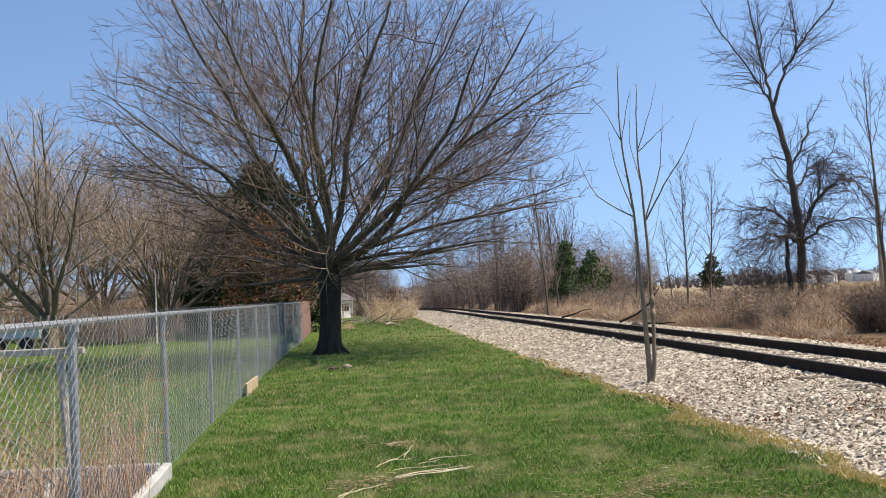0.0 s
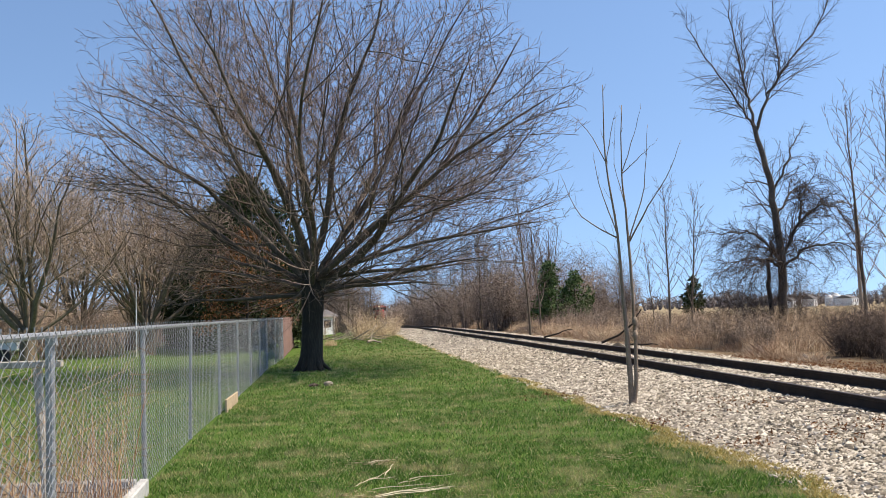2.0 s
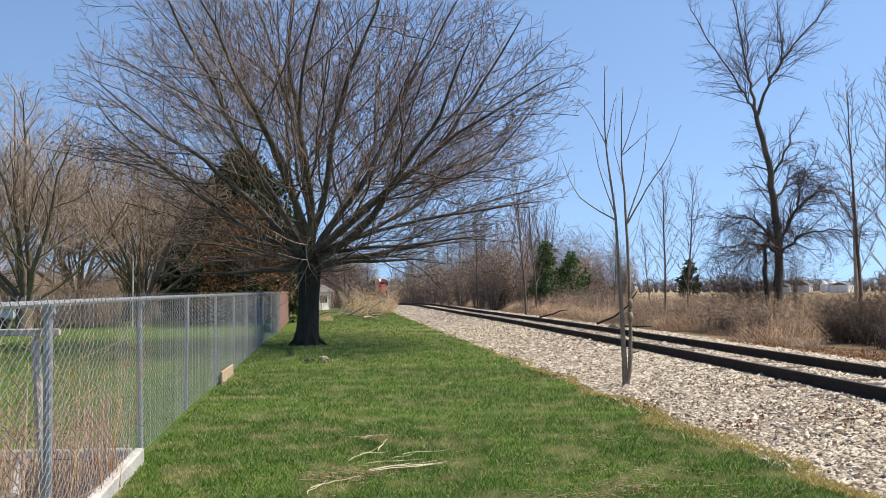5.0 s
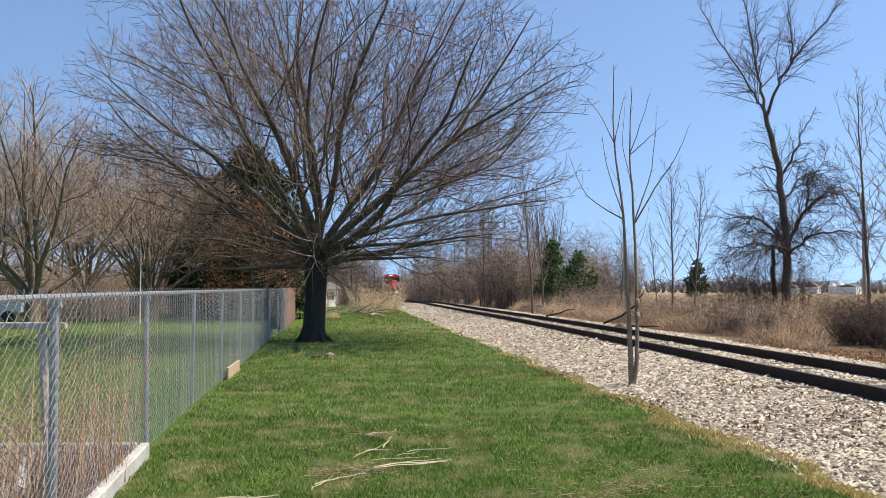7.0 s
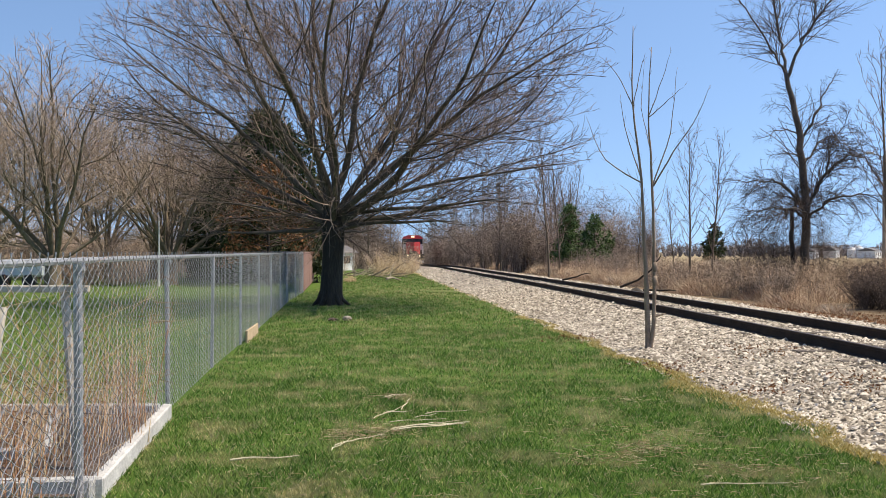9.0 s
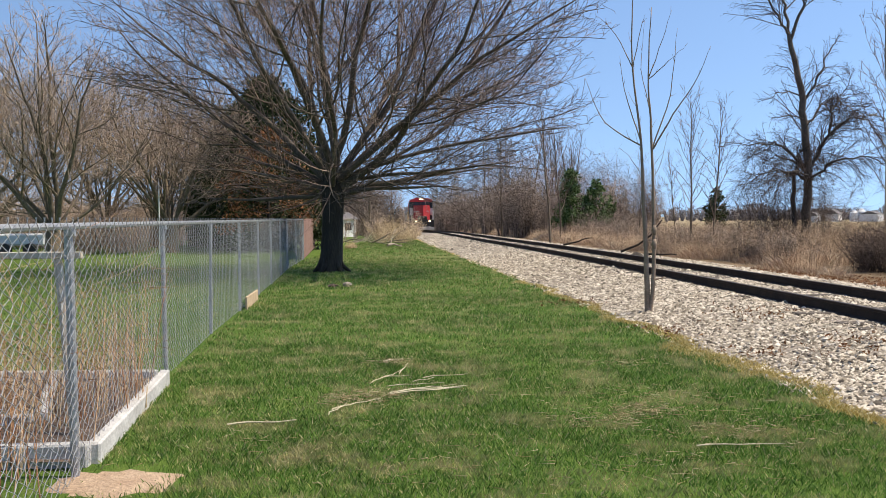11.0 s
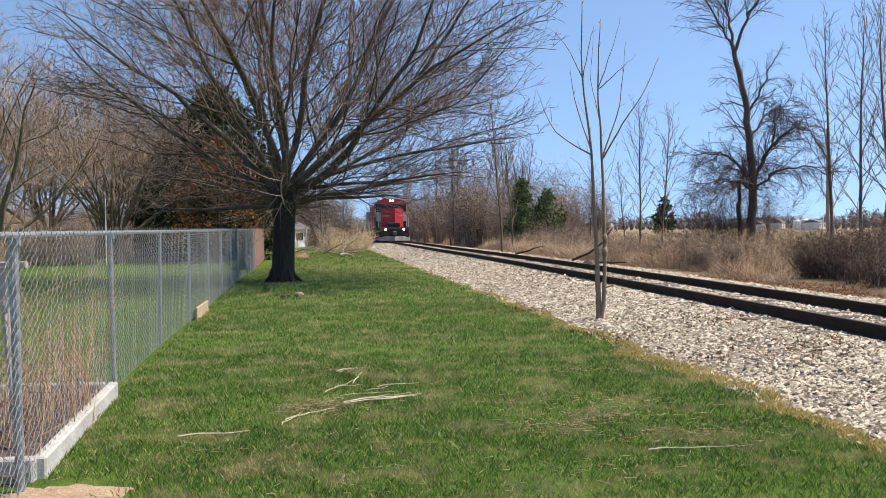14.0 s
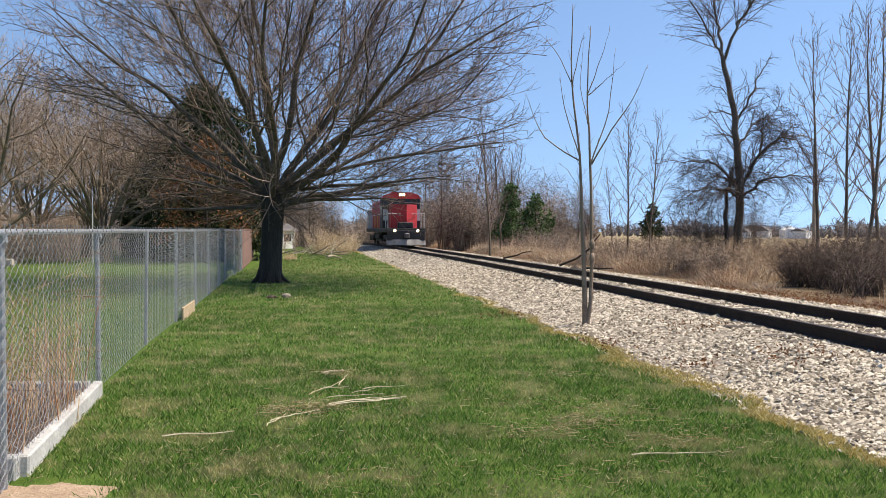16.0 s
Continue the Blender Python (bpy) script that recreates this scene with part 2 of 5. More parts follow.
M_BOARD = surface("red_brown_board", (0.2, 0.11, 0.085), (0.34, 0.2, 0.16), 3.0, 0.9, 0, 0.4, 30.0, 0.35, stretch=(1, 1, 0.2))
M_RED = surface("faded_red_paint", (0.42, 0.025, 0.03), (0.56, 0.04, 0.045), 1.2, 0.5, 0, 0.1, 14.0, 0.25)
M_BLACK = surface("sooty_black_paint", (0.012, 0.012, 0.013), (0.035, 0.033, 0.032), 2.0, 0.6, 0, 0.2, 20.0, 0.4)
M_STEEL = surface("wheel_steel", (0.1, 0.09, 0.085), (0.22, 0.2, 0.19), 4.0, 0.55, 0.7, 0.1, 30.0, 0.3)
M_GREY = surface("pale_grey_paint", (0.5, 0.5, 0.49), (0.64, 0.64, 0.63), 1.5, 0.55, 0, 0.1, 20.0, 0.2)
M_YELLOW = surface("yellow_paint", (0.6, 0.42, 0.05), (0.72, 0.52, 0.08), 3.0, 0.55, 0, 0.1, 30.0, 0.2)
M_GLASS = surface("dark_window_glass", (0.02, 0.025, 0.03), (0.03, 0.035, 0.04), 1.0, 0.15, 0, 0, 20.0, 0.1)
M_LAMP = glow("lit_headlamp", (1.0, 0.72, 0.4), 4.5)
M_PLOW = surface("dusty_steel", (0.2, 0.19, 0.185), (0.36, 0.35, 0.34), 2.0, 0.7, 0.2, 0.2, 15.0, 0.4)
M_TWIG_GREY = island_mat("grey_twigs", [(0, (0.085, 0.065, 0.053)), (0.6, (0.185, 0.146, 0.12)), (1, (0.31, 0.255, 0.215))], 0.85, 0.2)
# lightened greys: the haze of distance is mixed into the colour
M_WOODS = island_mat("hazed_far_woods", [(0, (0.13, 0.115, 0.115)), (0.5, (0.17, 0.152, 0.15)), (1, (0.22, 0.2, 0.195))], 0.95, 0.1)


# ---- building helpers ----
def mesh_of(name, verts, faces, mats):
    me = bpy.data.meshes.new(name)
    me.from_pydata(verts, [], faces)
    for m in mats if isinstance(mats, (list, tuple)) else [mats]:
        me.materials.append(m)
    return me


def part(name, bm, material, parent=None, label="", smooth=False):
    """Links a bmesh as one mesh object, under a thing or a part."""
    me = bpy.data.meshes.new(name)
    bm.to_mesh(me)
    bm.free()
    me.materials.append(material)
    if smooth:
        me.polygons.foreach_set("use_smooth", [True] * len(me.polygons))
    ob = new(name, me)
    if parent:
        ob.parent = parent
    return tagged(ob, label)


def raw(name, VF, material, parent=None, label="", smooth=False):
    me = mesh_of(name, VF[0], VF[1], material)
    if smooth:
        me.polygons.foreach_set("use_smooth", [True] * len(me.polygons))
    ob = new(name, me)
    if parent:
        ob.parent = parent
    return tagged(ob, label)


def thing(name, label, category, m=None, group="", kind=""):
    ob = tagged(new(name), label, category, group, kind)
    ob.empty_display_size = 0.2
    if m is not None:
        ob.matrix_basis = m
    return ob


def box(bm, lo, hi, bevel=0.0, m=None):
    """A bevelled box between two corners."""
    c = [(a + b) / 2 for a, b in zip(lo, hi)]
    s = [abs(b - a) for a, b in zip(lo, hi)]
    r = bmesh.ops.create_cube(bm, size=1.0, matrix=Matrix.Translation(c) @ Matrix.Diagonal((*s, 1)))
    vs = r["verts"]
    if bevel:
        es = list({e for v in vs for e in v.link_edges})
        r = bmesh.ops.bevel(bm, geom=es, offset=bevel, segments=1, affect="EDGES")
        vs = r["verts"] if m is None else list({v for f in r["faces"] for v in f.verts} | {v for v in vs if v.is_valid})
    if m is not None:
        bmesh.ops.transform(bm, matrix=m, verts=[v for v in vs if v.is_valid])
    return bm


def cyl(bm, a, b, r1, r2=None, n=10):
    a, b = Vector(a), Vector(b)
    d = b - a
    m = Matrix.Translation((a + b) / 2) @ d.to_track_quat("Z", "Y").to_matrix().to_4x4()
    bmesh.ops.create_cone(bm, cap_ends=True, segments=n, radius1=r1, radius2=r1 if r2 is None else r2, depth=d.length, matrix=m)
    return bm


def tube(VF, pts, rads, sides):
    """A tapered tube through the points, closed at its tip."""
    V, F = VF
    d = (pts[-1] - pts[0])
    if d.length < 1e-6:
        return
    base, n = len(V), len(pts)
    for i in range(n):
        t = (pts[min(i + 1, n - 1)] - pts[max(i - 1, 0)]) if sides > 3 else d
        u = t.cross(Vector((0.31, 0.9, 0.29)) if abs(t.normalized().y) < 0.9 else Vector((1, 0, 0))).normalized()
        w = t.cross(u).normalized()
        for k in range(sides):
            a = 2 * math.pi * k / sides
            V.append(pts[i] + (u * math.cos(a) + w * math.sin(a)) * rads[i])
    for i in range(n - 1):
        for k in range(sides):
            a, b = base + i * sides + k, base + i * sides + (k + 1) % sides
            F.append((a, b, b + sides, a + sides))
    F.append(tuple(base + (n - 1) * sides + k for k in range(sides)))


def curve_pts(rng, p, d, L, n, up=0.0, wander=0.1):
    """A wandering line of length L from p along d, drawn upwards by up."""
    pts, d = [Vector(p)], Vector(d).normalized()
    for _ in range(n):
        d = (d + Vector((rng.gauss(0, wander), rng.gauss(0, wander), rng.gauss(0, wander) + up))).normalized()
        pts.append(pts[-1] + d * (L / n))
    return pts


def taper(r, n, end=0.25):
    return [r * (1 - (1 - end) * i / n) for i in range(n + 1)]


def off_axis(rng, d, angle):
    """A direction at that angle (radians) from d, at a random turn round it."""
    d = Vector(d).normalized()
    u = d.orthogonal().normalized()
    w = d.cross(u)
    a = rng.uniform(0, 2 * math.pi)
    return d * math.cos(angle) + (u * math.cos(a) + w * math.sin(a)) * math.sin(angle)


def sprout(rng, VF, pts, r0, spec, level=0):
    """Side shoots along a branch; spec: per level (spacing, angle, length as a share of what is left, least length, segments, up, radius)."""
    if level >= len(spec):
        return
    gap, ang, share, least, seg, up, rad = spec[level]
    L = sum((b - a).length for a, b in zip(pts, pts[1:]))
    n = len(pts) - 1
    at = L * (0.18 if level == 0 else 0.12) * rng.uniform(0.6, 1.2)
    while at < L:
        f = at / L * n
        i = min(int(f), n - 1)
        p = pts[i].lerp(pts[i + 1], f - i)
        d = off_axis(rng, pts[i + 1] - pts[i], ang * rng.uniform(0.7, 1.35))
        ln = max(least, share * (L - at * 0.75)) * rng.uniform(0.6, 1.25)
        q = curve_pts(rng, p, d, ln, seg, up, 0.12)
        tube(VF, q, taper(rad * (0.6 + 0.5 * ln / max(least * 2, 0.01)) if level else max(rad, r0 * 0.3 * (1 - at / L) ** 1.5 + rad * 0.5), seg, 0.35), 4 if level == 0 else 3)
        sprout(rng, VF, q, rad, spec, level + 1)
        at += gap * rng.uniform(0.6, 1.4)


# ---- plan: track line and ground ----
TRACK = [(-60, 9.6), (0, 6.86), (11, 6.26), (19, 5.68), (34.6, 4.32), (48.4, 2.78), (60, 1.62), (75, 0.12), (91.5, -1.65), (150, -6.9), (196, -10.7), (420, -31.0)]
_ty, _tx = np.array([p[0] for p in TRACK], float), np.array([p[1] for p in TRACK], float)


def track_x(y):
    ys = np.linspace(y - 6, y + 6, 7)
    return float(np.mean(np.interp(ys, _ty, _tx)))


def rail_z(y):
    """Height of the rail heads: level, then falling gently away."""
    return 0.40 - 0.0088 * max(0.0, y - 70) * min(1.0, max(0.0, y - 70) / 20)


def edge_x(y):
    """Where the lawn ends and the gravel begins."""
    return 4.05 - 0.098 * y if y < 60 else track_x(y) - 3.2


def edge_xs(y):
    return 4.05 - 0.098 * y + 0.13 * np.sin(y * 1.7) + 0.08 * np.sin(y * 4.1)


def low(y):
    return max(-1.6, rail_z(y) - 0.40)


def ground_z(x, y):
    return low(min(y, 260))


# ---- ground, ballast, track ----
def axis(fine, step, far):
    a = list(np.arange(fine[0], fine[1], step))
    k = step
    while a[-1] < far:
        k *= 1.25
        a.append(a[-1] + k)
    k = step
    while a[0] > -far:
        k *= 1.25
        a.insert(0, a[0] - k)
    return a


def build_ground():
    xs, ys = axis((-14, 16), 0.5, 3500), axis((0, 60), 0.5, 3500)
    V, F = [], []
    for y in ys:
        for x in xs:
            u = x - track_x(y) if -60 < y < 400 else 30
            z = ground_z(x, y)
            if x < 3 and 0 < y < 70:
                z += 0.02 * noise.noise((x * 0.5, y * 0.5, 0))
            if edge_x(y) + 0.4 - track_x(y) < u < 3.4:
                z -= 0.05
            V.append((x, y, z))
    n = len(xs)
    for j in range(len(ys) - 1):
        for i in range(n - 1):
            F.append((j * n + i, j * n + i + 1, (j + 1) * n + i + 1, (j + 1) * n + i))
    g = raw("ground", (V, F), M_GROUND, smooth=True)
    tagged(g, "mown green lawn running into dry field and litter", "ground", kind="structure")


def bed_z(u, y):
    """Ballast surface at u metres to the right of the track's middle."""
    top = rail_z(y) - 0.17
    g = low(y)
    if u < 0:
        e = min(-2.9, edge_x(y) - track_x(y))
        t = (u - e) / (-1.3 - e)
    else:
        t = (4.2 - u) / 2.4
    t = min(1.0, max(0.0, t))
    return g + (top - g) * (t * t * (3 - 2 * t) * 0.6 + t * 0.4) + 0.004


def build_ballast():
    V, F = [], []
    ys = list(np.arange(-20, 45, 0.35)) + list(np.arange(45, 120, 1.5)) + list(np.arange(120, 400, 8))
    m = 29
    for y in ys:
        c = track_x(y)
        wl = 0.35 * noise.noise((0, y * 0.35, 3)) + 0.15 * noise.noise((0, y * 1.4, 5))
        wr = 0.5 * noise.noise((0, y * 0.3, 9))
        for i in range(m):
            s = i / (m - 1)
            e0 = edge_x(y) - c + 0.4 * wl
            u = e0 + s * (4.3 + wr - e0)
            e = min(1.0, min(s, 1 - s) * 12)
            z = bed_z(u, y) + 0.03 * noise.noise((u * 3, y * 3, 0)) * e - (0.03 if e == 0 else 0)
            V.append((c + u, y, z))
    for j in range(len(ys) - 1):
        for i in range(m - 1):
            F.append((j * m + i, j * m + i + 1, (j + 1) * m + i + 1, (j + 1) * m + i))
    b = raw("ballast", (V, F), M_BALLAST, smooth=True)
    return tagged(b, "pale grey crushed limestone ballast bed under the track", "ballast", kind="structure")


RAIL_PROFILE = [(-0.07, -0.17), (-0.07, -0.158), (-0.012, -0.14), (-0.010, -0.045), (-0.036, -0.034), (-0.036, -0.004), (-0.030, 0.0),
                (0.030, 0.0), (0.036, -0.004), (0.036, -0.034), (0.010, -0.045), (0.012, -0.14), (0.07, -0.158), (0.07, -0.17)]


def build_track():
    tr = thing("railway_track", "single railway track with dark rusted steel rails on ballast", "railway track")
    ys = list(np.arange(-20, 120, 1.0)) + list(np.arange(120, 400, 5.0))
    for side in (-0.7535, 0.7535):
        V, F = [], []
        m = len(RAIL_PROFILE)
        for y in ys:
            c, h = track_x(y), (track_x(y + 1) - track_x(y - 1)) / 2
            for u, z in RAIL_PROFILE:
                V.append((c + side + u, y - h * (side + u), rail_z(y) + z))
        for j in range(len(ys) - 1):
            for i in range(m):
                k = (i + 1) % m
                F.append((j * m + i, j * m + k, (j + 1) * m + k, (j + 1) * m + i))
        r = raw("rail", (V, F), M_RAIL, tr)
        r.data.materials.append(M_RAILTOP)
        for p in r.data.polygons:
            if p.index % m == 6:
                p.material_index = 1
    bm = bmesh.new()
    box(bm, (-1.3, -0.11, -0.16), (1.3, 0.11, 0.0), 0.012)
    me = bpy.data.meshes.new("tie")
    bm.to_mesh(me)
    bm.free()
    me.materials.append(M_TIE)
    rng = random.Random(5)
    y = 2.0
    while y < 75:
        o = new("tie", me)
        o.parent = tr
        a = math.degrees(math.atan((track_x(y + 1) - track_x(y - 1)) / 2))
        o.matrix_basis = pose(track_x(y) + rng.uniform(-0.08, 0.08), y, rail_z(y) - 0.158 + rng.uniform(-0.012, 0.012), 0, 0, -a + rng.uniform(-1, 1))
        y += 0.53
    return tr


build_ground()
ballast = build_ballast()
track = build_track()


# ---- chain-link fence ----
FENCE = [(-1.40, 0.0), (-2.24, 5.38), (-2.79, 8.85), (-3.2, 12.05), (-3.53, 15.15), (-3.88, 18.3), (-4.23, 21.4), (-4.58, 24.5), (-4.96, 27.6), (-5.22, 30.7), (-5.48, 33.8)]
F_TOP = 1.55


def link_panel(a, b, h):
    """Woven wire between two points of the plan: each wire bends left and right down its length, crossing its neighbours."""
    a, b = Vector((*a, 0)), Vector((*b, 0))
    d = b - a
    L = d.length
    d.normalize()
    nrm = Vector((d.y, -d.x, 0))
    V, F = [], []
    step, rise, r = 0.072, 0.036, 0.0023
    k, rows = 0, int((h - 0.03) / rise)
    x = 0.0
    while x < L:
        s = 1 if k % 2 else -1
        pts = []
        for j in range(rows + 1):
            off = 0.036 * (1 if (j + k) % 2 else -1)
            pts.append(a + d * (x + off) + nrm * (0.004 * (1 if j % 2 else -1)) + Vector((0, 0, 0.03 + j * rise)))
        pts.append(pts[-1] + Vector((0, 0, 0.025)) + d * 0.012 * s)
        base = len(V)
        for p in pts:
            V.extend((p + d * r + nrm * r * 0.6, p - d * r + nrm * r * 0.6, p - nrm * r * 1.2))
        for j in range(len(pts) - 1):
            q = base + 3 * j
            for i in range(3):
                F.append((q + i, q + (i + 1) % 3, q + 3 + (i + 1) % 3, q + 3 + i))
        x += step
        k += 1
    return V, F


def build_fence():
    f = thing("chain_link_fence", "galvanised chain-link fence along the lawn's edge", "fence")
    rng = random.Random(8)
    for i, (x, y) in enumerate(FENCE):
        bm = bmesh.new()
        r = 0.027 if i in (1, 8) else 0.023
        cyl(bm, (0, 0, -0.1), (rng.uniform(-0.02, 0.02), rng.uniform(-0.01, 0.01), F_TOP - 0.02), r, n=10)
        cyl(bm, (0, 0, F_TOP - 0.06), (0, 0, F_TOP + 0.0), r + 0.006, r + 0.004, n=10)
        p = part("post", bm, M_GALV, f, smooth=False)
        p.location = (x - 0.035, y, 0)
    for (a, b) in zip(FENCE, FENCE[1:]):
        bm = bmesh.new()
        cyl(bm, (a[0] - 0.035, a[1], F_TOP), (b[0] - 0.035, b[1], F_TOP), 0.0205, n=8)
        part("top_rail", bm, M_GALV, f)
        raw("wire_mesh", link_panel(a, b, F_TOP + 0.045), M_WIRE, f)


def build_board_fence():
    """Brown upright boards on rails, carrying on where the wire ends."""
    f = thing("board_fence", "weathered red-brown board fence past the end of the wire", "fence")
    rng = random.Random(12)
    a, b = Vector((-5.52, 34.0, 0)), Vector((-7.05, 47.0, 0))
    d = (b - a).normalized()
    turn = math.atan2(d.y, d.x)
    L = (b - a).length
    bm = bmesh.new()
    box(bm, (-0.068, -0.011, 0.04), (0.068, 0.011, 1.58), 0.008)
    board = part("board", bm, M_BOARD, f)
    board.matrix_basis = Matrix.Translation(a) @ Matrix.Rotation(turn, 4, "Z")
    for k in range(1, int(L / 0.148)):
        o = new("board", board.data)
        o.parent = f
        o.matrix_basis = Matrix.Translation(a + d * (0.148 * k) + Vector((0, 0, rng.uniform(-0.02, 0.02)))) @ Matrix.Rotation(turn + rng.uniform(-0.02, 0.02), 4, "Z")
    for z in (0.4, 1.25):
        bm = bmesh.new()
        box(bm, (0, 0.014, z - 0.045), (L, 0.05, z + 0.045), 0.006)
        part("rail", bm, M_BOARD, f).matrix_basis = Matrix.Translation(a) @ Matrix.Rotation(turn, 4, "Z")
    for k in range(6):
        bm = bmesh.new()
        box(bm, (-0.05, 0.052, -0.1), (0.05, 0.15, 1.5), 0.006)
        part("post", bm, M_BOARD, f).matrix_basis = Matrix.Translation(a + d * (L * k / 5)) @ Matrix.Rotation(turn, 4, "Z")


build_fence()
build_board_fence()


# ---- trees ----
def fast_mesh(name, V, F, material, parent=None, smooth=False):
    """A mesh from arrays: V (n, 3), F (m, k)."""
    me = bpy.data.meshes.new(name)
    k = F.shape[1]
    me.vertices.add(len(V))
    me.vertices.foreach_set("co", np.ascontiguousarray(V, np.float32).ravel())
    me.loops.add(F.size)
    me.loops.foreach_set("vertex_index", np.ascontiguousarray(F, np.int32).ravel())
    me.polygons.add(len(F))
    me.polygons.foreach_set("loop_start", np.arange(0, F.size, k, dtype=np.int32))
    me.update(calc_edges=True)
    me.materials.append(material)
    ob = new(name, me)
    if parent:
        ob.parent = parent
    return ob


def blade_arrays(rng, P, h, w, lean):
    """One bent, pointed blade (two triangles) at each place."""
    n = len(P)
    a, b = rng.uniform(0, 2 * np.pi, n), rng.uniform(0, 2 * np.pi, n)
    side = np.stack([np.cos(a), np.sin(a), 0 * a], 1) * (w / 2)[:, None]
    tilt = np.stack([np.cos(b), np.sin(b), 0 * b], 1) * (h * lean * rng.uniform(0.2, 1, n))[:, None]
    up = np.stack([0 * h, 0 * h, h], 1)
    V = np.stack([P - side, P + side, P + up * 0.6 + tilt * 0.4 + side * 0.7, P + up + tilt], 1).reshape(-1, 3)
    i = np.arange(n)[:, None] * 4
    return V, np.concatenate([i + [0, 1, 2], i + [0, 2, 3]], 0)


def stick_arrays(A, B, r):
    """Thin three-sided tapering sticks from A to B."""
    n = len(A)
    d = B - A
    u = np.cross(d, np.array([0.3, 0.9, 0.31]))
    u /= np.linalg.norm(u, axis=1)[:, None] + 1e-9
    w = np.cross(d, u)
    w /= np.linalg.norm(w, axis=1)[:, None] + 1e-9
    r = r[:, None]
    V = np.stack([A + u * r, A + (-0.5 * u + 0.87 * w) * r, A + (-0.5 * u - 0.87 * w) * r, B], 1).reshape(-1, 3)
    i = np.arange(n)[:, None] * 4
    return V, np.concatenate([i + [0, 1, 3], i + [1, 2, 3], i + [2, 0, 3]], 0)


def leaf_clumps(rng, C, R, per, size, squash=0.8):
    """Small pointed leaves or needle sprays in uneven clumps round the places C."""
    n = len(C) * per
    d = rng.normal(0, 1, (n, 3))
    d /= np.linalg.norm(d, axis=1)[:, None]
    P = np.repeat(C, per, 0) + d * (np.repeat(R, per) * rng.uniform(0.3, 1, n) ** 0.6)[:, None] * [1, 1, squash]
    a, b = rng.normal(0, 1, (n, 3)), rng.normal(0, 1, (n, 3))
    s = (size * rng.uniform(0.5, 1.4, n))[:, None]
    a = a / np.linalg.norm(a, axis=1)[:, None] * s + d * s * 0.6
    b = b / np.linalg.norm(b, axis=1)[:, None] * s * 0.35
    V = np.stack([P - b, P + b, P + a], 1).reshape(-1, 3)
    return V, np.arange(n * 3).reshape(-1, 3)


def crown_side(rng, d, k, angle):
    """A direction at that angle from d; successive k alternate from side to side round it."""
    d = d.normalized()
    u = d.orthogonal().normalized()
    w = d.cross(u)
    a = k * 2.39996 + rng.uniform(-0.5, 0.5)
    return d * math.cos(angle) + (u * math.cos(a) + w * math.sin(a)) * math.sin(angle)


